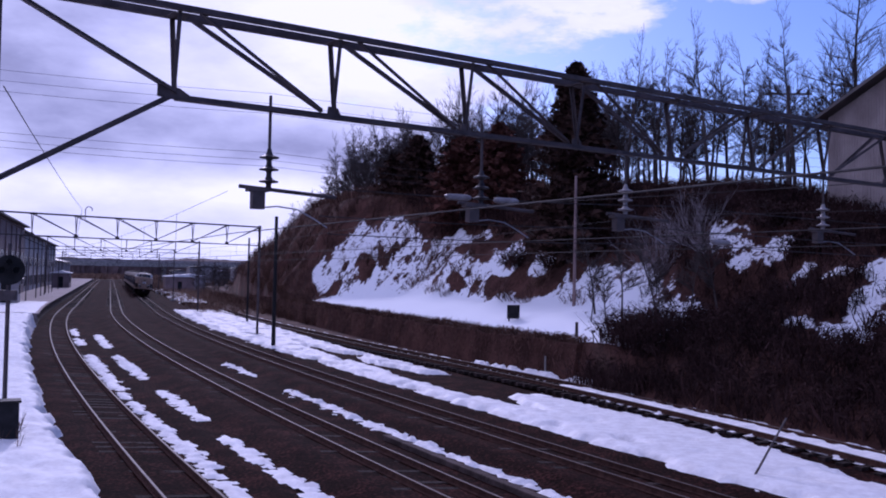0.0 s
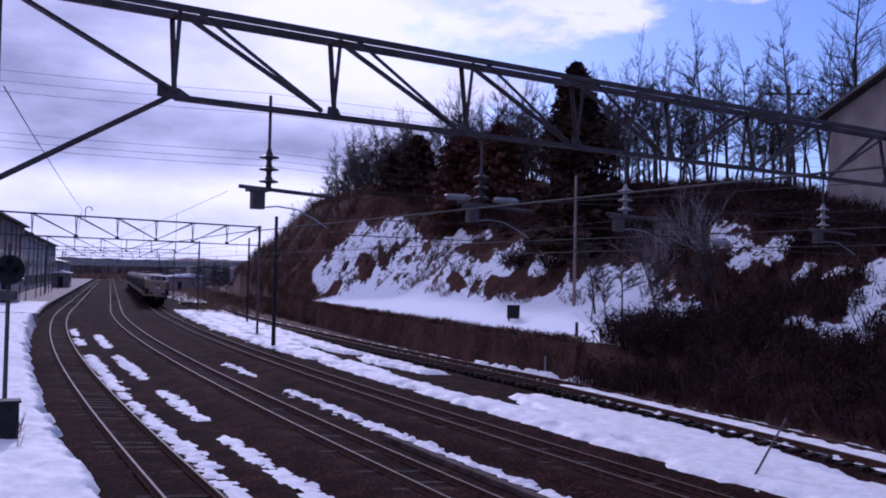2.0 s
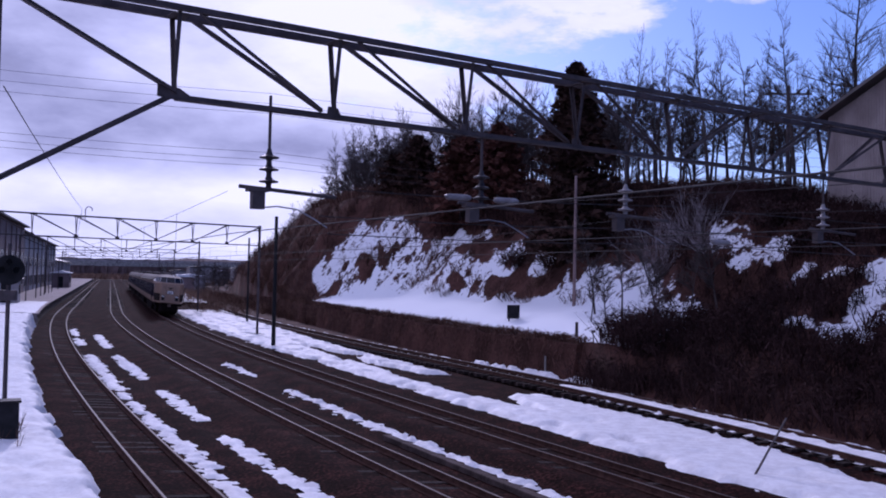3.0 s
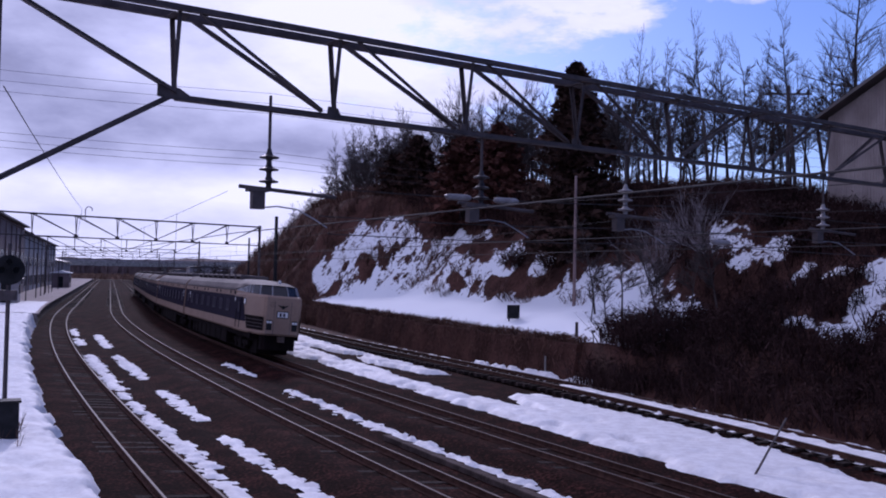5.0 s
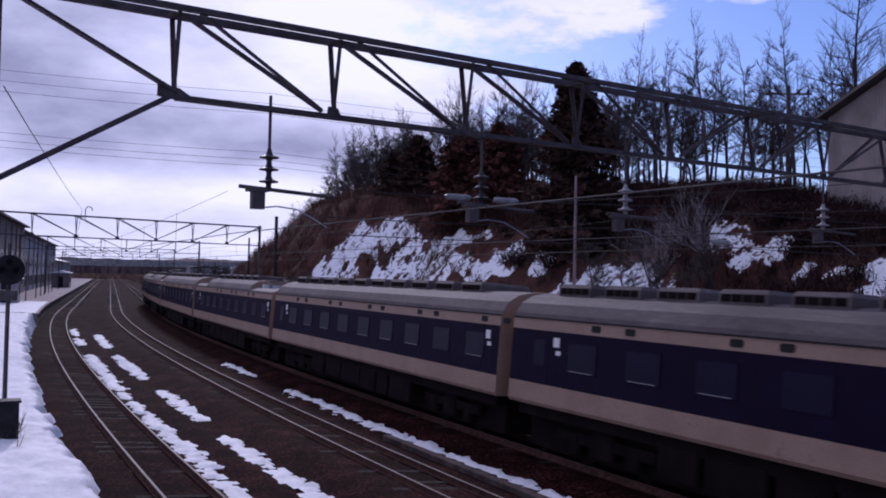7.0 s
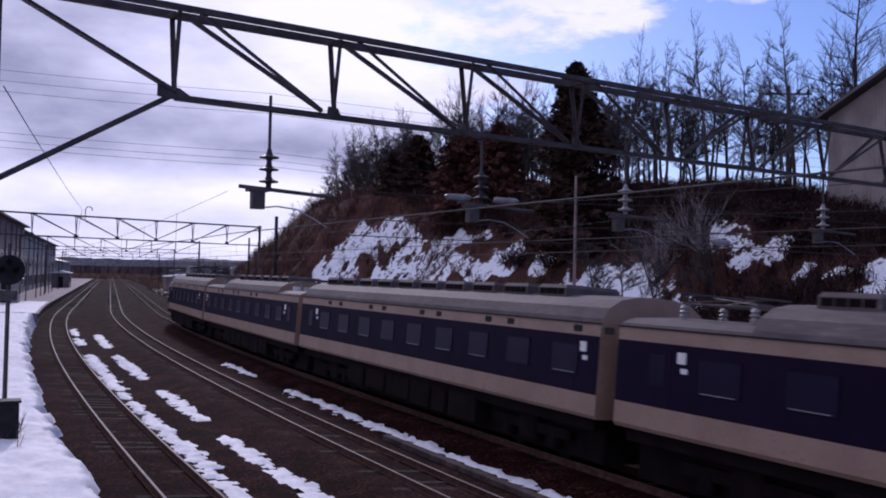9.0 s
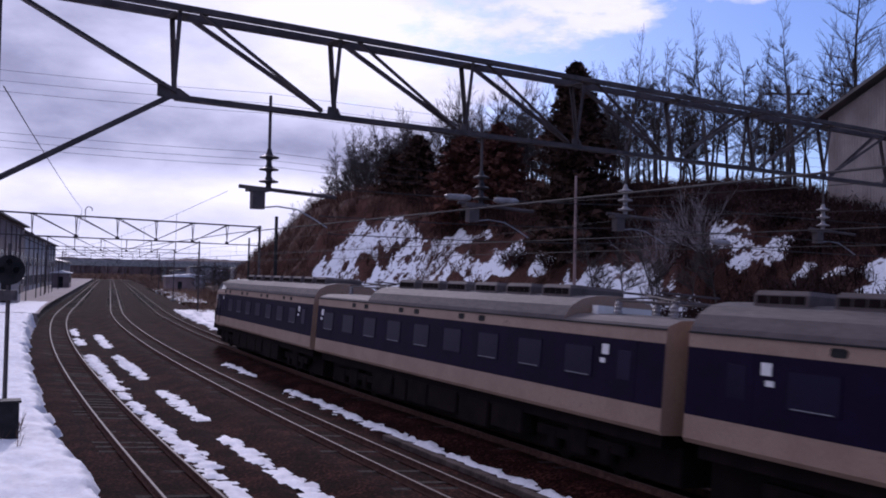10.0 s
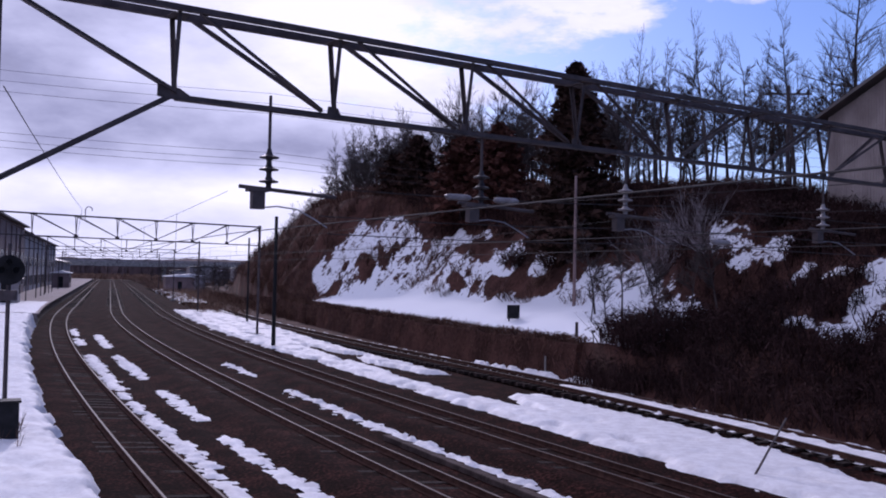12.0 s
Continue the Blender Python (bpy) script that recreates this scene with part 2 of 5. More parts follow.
def at(s, v, z=0.0):
    x, y = axis(s)
    h = heading(s)
    return Vector((x + v * math.cos(h), y + v * math.sin(h), z))


def place(s, v, z=0.0, turn=0.0):
    """A pose whose x runs along the line towards the eye, y towards the hill."""
    return Matrix.Translation(at(s, v, z)) @ Matrix.Rotation(heading(s) - math.pi / 2 + radians(turn), 4, "Z")


TRACK_1, TRACK_2, TRACK_3 = -9.35, -4.37, 0.0
CANT = math.atan2(0.08, 1.12)


def track_4(s):
    """The siding swings a little away from the line."""
    return 8.6 - 0.0034 * (s + 2) ** 2 if s < -2 else 8.6 - 0.022 * (s + 2)


def rnd(a, b):
    return random.uniform(a, b)


def nz(x, y, z=0.0):
    return noise.noise(Vector((x, y, z)))


def fract(x, y, z=0.0, o=4):
    return noise.fractal(Vector((x, y, z)), 1.0, 2.0, o)


def smooth(a, b, x):
    t = min(1.0, max(0.0, (x - a) / (b - a)))
    return t * t * (3 - 2 * t)


# ---------------------------------------------------------------- ground, hill and platform
def grid(name, us, vs, fn, mats, kind="structure", label="", category="", smooth_=True, snow=None, pick=None):
    """A sheet over the grid us x vs; fn gives each point, snow its cover."""
    verts = [fn(u, v) for u in us for v in vs]
    n = len(vs)
    faces = [(i * n + j, (i + 1) * n + j, (i + 1) * n + j + 1, i * n + j + 1) for i in range(len(us) - 1) for j in range(n - 1)
             if pick is None or pick(us[i], vs[j])]
    me = bpy.data.meshes.new(name)
    me.from_pydata([tuple(p) for p in verts], [], faces)
    for m in (mats if isinstance(mats, (list, tuple)) else [mats]):
        me.materials.append(m)
    if smooth_:
        me.polygons.foreach_set("use_smooth", [True] * len(faces))
    if snow:
        a = me.attributes.new("snow", "FLOAT", "POINT")
        a.data.foreach_set("value", [snow(u, v) for u in us for v in vs])
    me.update()
    return tagged(new(name, me), label, category, "", kind)


def snow_mix(name, ground, amount=1.0):
    """Ground that shows through where the snow cover is thin."""
    m = ground.copy()
    m.name = name
    nt = m.node_tree
    N, L = nt.nodes.new, nt.links.new
    p = nt.nodes["Principled BSDF"]
    at_ = N("ShaderNodeAttribute")
    at_.attribute_name = "snow"
    tc = N("ShaderNodeTexCoord")
    nn = N("ShaderNodeTexNoise")
    nn.inputs["Scale"].default_value, nn.inputs["Detail"].default_value, nn.inputs["Roughness"].default_value = 0.75, 9, 0.68
    L(tc.outputs["Object"], nn.inputs["Vector"])
    ad = N("ShaderNodeMath")
    ad.operation = "ADD"
    ge, sx, st = N("ShaderNodeNewGeometry"), N("ShaderNodeSeparateXYZ"), N("ShaderNodeMath")
    L(ge.outputs["Normal"], sx.inputs[0])
    st.operation = "MULTIPLY_ADD"
    st.inputs[1].default_value, st.inputs[2].default_value = 0.55, -0.42
    L(sx.outputs[2], st.inputs[0])
    su = N("ShaderNodeMath")
    su.operation = "ADD"
    L(at_.outputs["Fac"], su.inputs[0])
    L(st.outputs[0], su.inputs[1])
    L(su.outputs[0], ad.inputs[0])
    wide_ = N("ShaderNodeMath")
    wide_.operation = "MULTIPLY_ADD"
    wide_.inputs[1].default_value, wide_.inputs[2].default_value = 1.55, -0.75
    L(nn.outputs[0], wide_.inputs[0])
    tuft, tuft_k = N("ShaderNodeTexNoise"), N("ShaderNodeMath")
    tuft.inputs["Scale"].default_value, tuft.inputs["Detail"].default_value, tuft.inputs["Roughness"].default_value = 2.6, 5, 0.7
    L(tc.outputs["Object"], tuft.inputs["Vector"])
    tuft_k.operation = "MULTIPLY_ADD"
    tuft_k.inputs[1].default_value = 0.95
    L(tuft.outputs[0], tuft_k.inputs[0])
    L(wide_.outputs[0], tuft_k.inputs[2])
    L(tuft_k.outputs[0], ad.inputs[1])
    r = N("ShaderNodeValToRGB")
    r.color_ramp.elements[0].position, r.color_ramp.elements[1].position = 0.96, 1.0
    mr = N("ShaderNodeMath")
    mr.operation = "MULTIPLY"
    mr.inputs[1].default_value = 0.5
    sh = N("ShaderNodeMath")
    sh.operation = "ADD"
    sh.inputs[1].default_value = 0.5
    L(ad.outputs[0], mr.inputs[0])
    L(mr.outputs[0], sh.inputs[0])
    L(sh.outputs[0], r.inputs[0])
    mix = N("ShaderNodeMix")
    mix.data_type = "RGBA"
    L(r.outputs[0], mix.inputs[0])
    old = p.inputs["Base Color"].links[0].from_socket
    L(old, mix.inputs[6])
    mix.inputs[7].default_value = (0.88, 0.90, 0.93, 1)
    L(mix.outputs[2], p.inputs["Base Color"])
    return m


EARTH_SNOW = snow_mix("earth_with_snow", EARTH)


def steps(a, b, d):
    n = max(2, int(round((b - a) / d)) + 1)
    return [a + (b - a) * i / (n - 1) for i in range(n)]


def build_ground():
    xs = [-3000, -1500, -700, -350] + steps(-200, 200, 25) + [350, 700, 1500, 3000]
    ys = [-3000, -1200, -400, -100] + steps(-50, 500, 25) + [800, 1500, 3000]
    grid("ground", xs, ys, lambda x, y: (x, y, -0.62 + 0.04 * nz(x * 0.03, y * 0.03)), EARTH_SNOW, label="brown winter earth with thin snow", category="ground",
         snow=lambda x, y: 0.02 + 0.5 * nz(x * 0.02, y * 0.02, 5))
    # the ballast bed under the three running lines
    us = steps(-60, 60, 0.5) + steps(62, 420, 4)
    vs = steps(-13.5, 7.0, 0.25)

    def bed(s, v):
        z = -0.185 + 0.025 * fract(s * 0.9, v * 0.9, 3)
        for c in (TRACK_1, TRACK_2, TRACK_3):
            d = abs(v - c)
            z += -(v - c) * math.tan(CANT) * (1 - smooth(1.3, 1.9, d)) - 0.018 * (1 - smooth(1.0, 1.3, d))
            z += -0.07 * math.exp(-((d - 2.45) / 0.45) ** 2)
        if v > 1.7:
            z = min(z, -0.20 - 0.07 * smooth(1.7, 2.6, v)) + 0.03 * fract(s * 0.5, v * 0.5, 8)
        return at(s, v, z)

    grid("ballast", us, vs, bed, BALLAST, label="dark brown crushed-stone ballast bed", category="ballast")


# the hill: height over the line at (s, v)
def crest(s):
    return 9.0 + 0.07 * max(-40.0, min(s, 60.0)) - 0.30 * max(0.0, s - 84.0) - 0.08 * max(0.0, -s)


# rocky outcrops on the slope: where along and across the line, and their half sizes
OUTCROPS = ((44.8, 16.9, 2.4, 0.85), (41.9, 18.7, 0.7, 0.5), (25.5, 19.35, 6.0, 0.28), (24.6, 17.65, 1.9, 0.4), (21.0, 17.6, 1.0, 0.35), (17.4, 17.9, 2.5, 0.75), (11.4, 17.8, 2.4, 0.85), (36.5, 19.9, 0.9, 0.3), (48.6, 16.0, 1.0, 0.35), (15.6, 19.0, 0.9, 0.5))
# sheets of snow still lying on the slope and on the bank, in the same terms
SHEETS = ((49.3, 17.6, 4.2, 1.7), (44.0, 19.6, 4.8, 0.95), (52.8, 15.0, 3.4, 1.0), (45.5, 15.9, 4.0, 0.8), (38.5, 18.9, 4.6, 1.35), (31.2, 20.25, 6.6, 0.62), (31.5, 18.5, 5.4, 1.2), (23.6, 18.55, 6.6, 0.95), (18.8, 19.4, 2.2, 0.8),
          (31.0, 17.1, 13.0, 0.9), (13.6, 18.9, 1.2, 0.9), (5.0, 17.2, 4.4, 1.7), (2.2, 18.2, 1.8, 0.8), (50.5, 16.3, 4.0, 0.9), (-0.2, 16.3, 2.8, 1.7), (-1.2, 14.6, 2.2, 1.6), (-4.2, 19.0, 1.7, 0.6), (-6.6, 19.2, 1.0, 0.5))
BANK_SHEETS = ((-13.4, 13.4, 0.55, 0.4), (-15.4, 13.3, 1.2, 0.5), (-14.9, 15.6, 0.75, 0.9), (-11.6, 17.0, 1.2, 0.4), (-15.8, 14.4, 0.8, 0.5), (-14.3, 17.3, 1.2, 0.7), (-17.4, 15.4, 0.8, 0.7), (-9.4, 18.0, 0.8, 0.4))


def hill_z(s, v):
    bank = smooth(-6.0, -13.0, s)                       # 1 where the bank comes right down to the siding
    foot_v = 10.4 + 0.03 * max(0.0, s)
    top = max(1.0, crest(s))
    terrace = 1.45 + 0.22 * (v - foot_v) + 0.10 * fract(s * 0.3, v * 0.3)
    start = 17.0 - 5.0 * smooth(34, 62, s)
    a = terrace + max(0.0, v - start) * (1.02 + 0.35 * smooth(34, 62, s)) + ((1.1 * fract(s * 0.13, v * 0.16, 2.0) + 1.5 * max(0.0, nz(s * 0.24, v * 0.33, 6.0)) + 0.35 * fract(s * 0.5, v * 0.55, 9.0)) * smooth(start - 1.5, start + 1.5, v))
    b = -0.2 + 0.62 * max(0.0, v - 8.9) + 0.5 * fract(s * 0.2, v * 0.2, 7.0) * smooth(9, 12, v)
    if v < foot_v:
        a = -0.25
    z = a * (1 - bank) + b * bank
    for p, q, l, w in OUTCROPS:
        k = ((s - p) / l) ** 2 + ((v - q) / w) ** 2
        if k < 1.6:
            z += (0.30 + 0.12 * w) * smooth(1.6, 0.3, k) * (1 + 0.5 * nz(s * 1.3, v * 1.3, p))
    soft = top + 0.35 * fract(s * 0.08, v * 0.08, 4.0) + 0.03 * (v - 24)
    if z > soft - 1.5:                                   # round the shoulder off
        z = soft - 1.5 * math.exp(-(z - soft + 1.5) / 1.5)
    return z


def hill_snow(s, v):
    foot_v = 10.4 + 0.03 * max(0.0, s)
    t = smooth(foot_v, foot_v + 0.5, v) * (1 - smooth(16.6, 17.8, v)) * smooth(-9, -5, s) * (1 - smooth(42, 54, s))
    lie = -1.0
    for a, b, p, q in SHEETS + BANK_SHEETS:
        lie = max(lie, 1 - ((s - a) / p) ** 2 - ((v - b) / q) ** 2)
    lie = smooth(-0.95, 0.35, lie + 0.30 * fract(s * 0.45, v * 0.8, 3.0) + 0.25 * nz(s * 1.6, v * 2.1, 4.0))
    bare = 0.0                                           # brown outcrops in the snow
    for a, b, p, q in OUTCROPS:
        bare = max(bare, 1 - ((s - a) / p) ** 2 - ((v - b) / q) ** 2 + 0.7 * nz(s * 0.6, v * 0.9, a))
    return max(0.86 * t, 0.69 * lie) - 0.02 - 0.12 * max(0.0, fract(s * 0.9, v * 1.5, 3.0)) * (1 - t) - 0.55 * smooth(0.05, 0.6, bare)


def build_hill():
    us = steps(-60, -26, 0.8) + steps(-25.6, 70, 0.42) + steps(71, 110, 1.2) + steps(112, 200, 4)
    vs = steps(8.2, 30, 0.3) + steps(31, 60, 2) + [80, 120, 200]
    grid("hillside", us, vs, lambda s, v: at(s, v, hill_z(s, v) - (0.5 * smooth(60, 200, v) * 8)), EARTH_SNOW,
         label="steep brown railway cutting slope with melting snow", category="hillside", snow=hill_snow)


build_ground()
build_hill()


def snow_patch(name, s0, s1, v0, v1, field, label, ds=0.2, dv=0.11, high=0.06, z0=-0.225, group="snow beside the tracks"):
    """Old snow lying where field(s, v) is above 0, thickest where it is greatest."""
    us, vs = steps(s0, s1, ds), steps(v0, v1, dv)
    n = len(vs)
    F = [[field(s, v) + 0.24 * fract(s * 1.6, v * 2.2, 6.0, 4) + 0.20 * nz(s * 3.6, v * 4.6, 2.0) for v in vs] for s in us]
    verts = [at(s, v, z0 + (high * min(1.0, max(-0.8, F[i][j] / 0.24)) + (0.02 * fract(s * 1.3, v * 1.3, 3.0) if F[i][j] > 0 else 0))) for i, s in enumerate(us) for j, v in enumerate(vs)]
    faces = [(i * n + j, (i + 1) * n + j, (i + 1) * n + j + 1, i * n + j + 1) for i in range(len(us) - 1) for j in range(n - 1)
             if max(F[i][j], F[i + 1][j], F[i][j + 1], F[i + 1][j + 1]) > -0.12]
    me = bpy.data.meshes.new(name)
    me.from_pydata([tuple(p) for p in verts], [], faces)
    me.materials.append(SNOW)
    me.polygons.foreach_set("use_smooth", [True] * len(faces))
    bm = bmesh.new()
    bm.from_mesh(me)
    bmesh.ops.delete(bm, geom=[v for v in bm.verts if not v.link_faces], context="VERTS")
    bm.to_mesh(me)
    bm.free()
    return tagged(new(name, me), label, "snow", group, "stuff")


def build_snow():
    strip = "ragged strip of old snow lying between the tracks"

    def runs(mid, pieces):
        """Pieces (from, to, half width) along a line; the ends run out, the edges are combed by the sleepers."""
        def f(s, v):
            best = -1.0
            for a, b, h in pieces:
                k = min(s - a, b - s)
                w = h * (0.46 + 0.6 * nz(s * 0.5, mid * 3.0)) * smooth(-0.3, 1.4, k) if k > -0.3 else -1.0
                best = max(best, w * 0.72 - 0.03 - abs(v - mid - 0.10 * nz(s * 0.3, mid)))
            return best + 0.15 * nz(s * 7.5, v * 0.8, 7.0) + 0.09 * math.sin(2 * math.pi * (s + 0.9 * v) / 0.62)
        return f

    snow_patch("snow_bank", -26, 40, -9.0, -7.55, runs(-8.32, [(29.5, 36, 0.22), (21, 26, 0.2), (-1.0, 14.0, 0.36), (-3.5, -2.2, 0.14), (-26, -5.0, 0.25)]), strip, 0.14, 0.09)
    snow_patch("snow_bank", -26, 34, -7.8, -6.0, runs(-6.92, [(19, 30, 0.22), (2.5, 13.0, 0.42), (-9.0, -2.0, 0.18), (-16.0, -12.2, 0.13), (-21.5, -16.6, 0.18)]), strip, 0.14, 0.09)
    snow_patch("snow_bank", -26, 9, -2.95, -1.7, runs(-2.32, [(2.4, 7.6, 0.15), (-22.5, -2.8, 0.19)]), strip, 0.14, 0.09, 0.10)

    def wide(s, v):
        near = v - (1.85 + 0.38 * smooth(-24, -12, s) * (1 - smooth(6, 20, s)) + 0.25 * nz(s * 0.4, 5.0) + 0.16 * nz(s * 1.9, 2.0))
        far = (6.35 + 0.9 * smooth(8, 40, s) - 1.4 * smooth(-17, -25, s)) - v
        f = min(near, far, (72 - s) * 0.12) * 0.8
        f -= 1.4 * max(0.0, 0.55 - abs(v - 4.6) - 0.12 * abs(s - 56))
        # bare brown patch between the two lines of snow
        mid_, w = 4.15 + 0.03 * (s + 5), 1.0 * smooth(-14, -7, s) * (1 - smooth(14, 24, s))
        bare = w * (0.9 + 0.7 * nz(s * 0.25, v * 0.5, 9.0)) - abs(v - mid_)
        bare2 = 0.9 * smooth(-9, -5, s) * (1 - smooth(0, 2, s)) * 1.5 - abs(v - 5.6)
        bare3 = 0.7 - abs(v - 5.0) - 0.35 * abs(s + 23.5)
        return min(f, 0.45) - 1.5 * max(0.0, bare) - 1.5 * max(0.0, bare2) - 1.2 * max(0.0, bare3) - (0.75 + 0.7 * smooth(-10, 0, s)) * max(0.0, fract(s * 0.6, v * 1.5, 3.0, 5) - 0.12 + 0.08 * smooth(-10, 0, s))

    snow_patch("snow_bank", -34, 74, 1.3, 7.6, wide, "broad bank of white snow beside the express line", 0.25, 0.12, 0.15)
    snow_patch("snow_bank", -36, 0, 5.4, 9.2, lambda s, v: 0.42 - abs(v - track_4(s)) - 0.6 * smooth(-8, -4, s), "snow lying between the siding's rails", high=0.10, z0=-0.125)
    snow_patch("snow_bank", -36, 60, 6.5, 10.5, lambda s, v: 0.20 + 0.15 * nz(s * 0.5, 2.0) - abs(v - track_4(s) - 0.90), "narrow snow ridge along the siding", high=0.16)
    snow_patch("snow_bank", 96, 190, 4.2, 9.5, lambda s, v: 0.55 - 0.28 * abs(v - 6.6) + 0.5 * nz(s * 0.12, v * 0.5, 1.0), "patchy snow beside the distant line", 0.8, 0.3, 0.3, -0.3)
    snow_patch("snow_bank", -6, 4, 9.1, 10.2, lambda s, v: 0.24 - abs(v - 9.75 + 0.05 * (s + 2)) - 0.25 * max(0.0, 0.1 - nz(s * 0.7, 3.0)), "scraps of snow at the foot of the low bank", 0.14, 0.09, 0.22, -0.12)


build_snow()


def build_platform_side():
    # snow-covered ground beside the nearest line, and the platform farther on
    us = steps(-40, 42, 0.2)
    vs = steps(-26, -15, 0.5) + steps(-14.9, -10.5, 0.11)

    def shelf(s, v):
        edge = -10.95 + 0.36 * smooth(-6, -26, s) + 0.28 * fract(s * 0.7, 2.0) + 0.18 * nz(s * 2.4, 3.3) + 0.14 * nz(s * 4.5, v * 3.0)
        k = smooth(edge, edge - 0.5, v)
        return at(s, v, -0.45 + k * (0.62 + 0.64 * smooth(12, 40, s) + 0.10 * fract(s * 0.4, v * 0.4, 1.5) + 0.06 * fract(s * 1.7, v * 2.3, 5.5) + 0.05 * smooth(-12, -20, v)))

    grid("snow_field", us, vs, shelf, SNOW, label="trodden white snow beside the nearest track", category="snow")
    g = G()
    us = steps(40, 330, 5)
    prof = [(-10.9, -0.5), (-10.9, 0.62), (-10.78, 0.66), (-10.78, 0.78), (-20.0, 0.80), (-20.0, -0.5)]
    # side faces take a darker brown concrete than the paved top
    g.loft([[at(s, v, z) for v, z in prof] for s in us], [1, 1, 1, 0, 0, 0], close=False, caps=False)
    g.face([at(40, v, z) for v, z in prof])
    pl = part("platform", g, [PAVING, DARK_CONCRETE])
    tagged(pl, "long low concrete station platform with worn edge", "platform", "", "structure")
    snow_patch("platform_snow", 40.3, 66, -17.5, -11.0, lambda s, v: 0.5 - 0.2 * abs(v + 14) + 0.1, "thin snow covering the station platform", 0.8, 0.4, 0.05, 0.79)


build_platform_side()


def build_retaining_wall():
    g = G()
    us = steps(-4, 96, 0.5)
    rings = []
    for s in us:
        f = 10.25 + 0.03 * max(0.0, s)
        w = 0.12 * fract(s * 0.5, 1.0)
        top = 1.5 + 0.12 * fract(s * 0.35, 4.0)
        rings.append([at(s, f - 0.25 + w, -0.4), at(s, f - 0.12 + w, 0.5 + 0.1 * nz(s, 3)), at(s, f + 0.02 + w * 0.5, top - 0.08), at(s, f + 0.35, top), at(s, f + 0.9, top + 0.05), at(s, f + 0.9, -0.4)])
    g.loft(rings)
    tagged(part("retaining_bank", g, EARTH), "low steep earth bank overgrown with dead grass", "bank", "", "structure")


build_retaining_wall()


# ---------------------------------------------------------------- tracks
def rail_mesh(centre, off, s0, s1, zc, tilt, ds):
    """One rail: foot, web, head, with a worn running surface."""
    prof = [(-0.062, -0.153), (0.062, -0.153), (0.062, -0.140), (0.012, -0.122), (0.012, -0.045), (0.033, -0.034), (0.033, -0.006), (0.024, 0.0), (-0.024, 0.0), (-0.033, -0.006),
            (-0.033, -0.034), (-0.012, -0.045), (-0.012, -0.122), (-0.062, -0.140)]
    g = G()
    rings = []
    for s in steps(s0, s1, ds):
        c = centre(s)
        rings.append([at(s, c + (off + y) * math.cos(tilt) + z * math.sin(tilt), zc - (off + y) * math.sin(tilt) + z * math.cos(tilt)) for y, z in prof])
    mi = [0] * len(prof)
    mi[6] = mi[7] = mi[8] = 1
    g.loft(rings, mi)
    return g


def sleeper_mesh(length=2.1):
    g = G()
    g.box((-0.11, -length / 2, -0.30), (0.11, length / 2, -0.155), ch=0.015)
    for y in (-0.56, 0.56):
        g.box((-0.085, y - 0.14, -0.155), (0.085, y + 0.14, -0.147))
    return g.mesh("sleeper", SLEEPER)


def build_track(name, centre, s0, s1, tilt, label, near_from, near_to, rusty=False):
    t = thing(name, label, "railway track", place(0, centre(0), 0), "railway tracks", "")
    inv = t.matrix_basis.inverted()
    zc = -0.04 if tilt else -0.02
    for off in (-0.56, 0.56):
        g = rail_mesh(centre, off, s0, s1, zc, tilt, 1.5)
        r = part("rail", g, [RAIL_RUST, RAIL_DULL if rusty else RAIL_TOP], t)
        r.matrix_parent_inverse = inv
    me = sleeper_mesh()
    s, far = near_from, G()
    while s < near_to:
        m = inv @ place(s, centre(s), zc + rnd(-0.04, 0.006)) @ Matrix.Rotation(-tilt, 4, "X") @ Matrix.Rotation(rnd(-0.012, 0.012), 4, "Z")
        part("sleeper", me, None, t, at=m)
        s += 0.62
    while s < 200:
        far.box((-0.11, -1.05, -0.30), (0.11, 1.05, -0.15), 0, place(s, centre(s), zc) @ Matrix.Rotation(-tilt, 4, "X"))
        s += 0.62
    f = part("far_track_bed", far, SLEEPER, t)
    f.matrix_parent_inverse = inv
    f["kind"] = "stuff"
    return t


build_track("railway_track", lambda s: TRACK_1, -58, 420, CANT, "curved railway track with shining rails beside the platform", -32, 78)
build_track("railway_track", lambda s: TRACK_2, -58, 420, CANT, "curved middle railway track with shining rails", -32, 78)
build_track("railway_track", lambda s: TRACK_3, -75, 420, CANT, "curved express railway track on dark ballast", -32, 78, True)
build_track("railway_track", track_4, -40, 90, 0.0, "little-used siding with rusty rails half buried in snow", -32, 40, True)


def build_trough():
    g = G()
    g.loft([[at(s, -2.85 + v, z) for v, z in ((-0.11, -0.3), (-0.11, -0.165), (-0.095, -0.15), (0.095, -0.15), (0.11, -0.165), (0.11, -0.3))] for s in steps(-32, -14, 2)])
    tagged(part("cable_trough", g, DARK_CONCRETE), "long dirty grey concrete cable trough between the tracks", "cable trough")


build_trough()


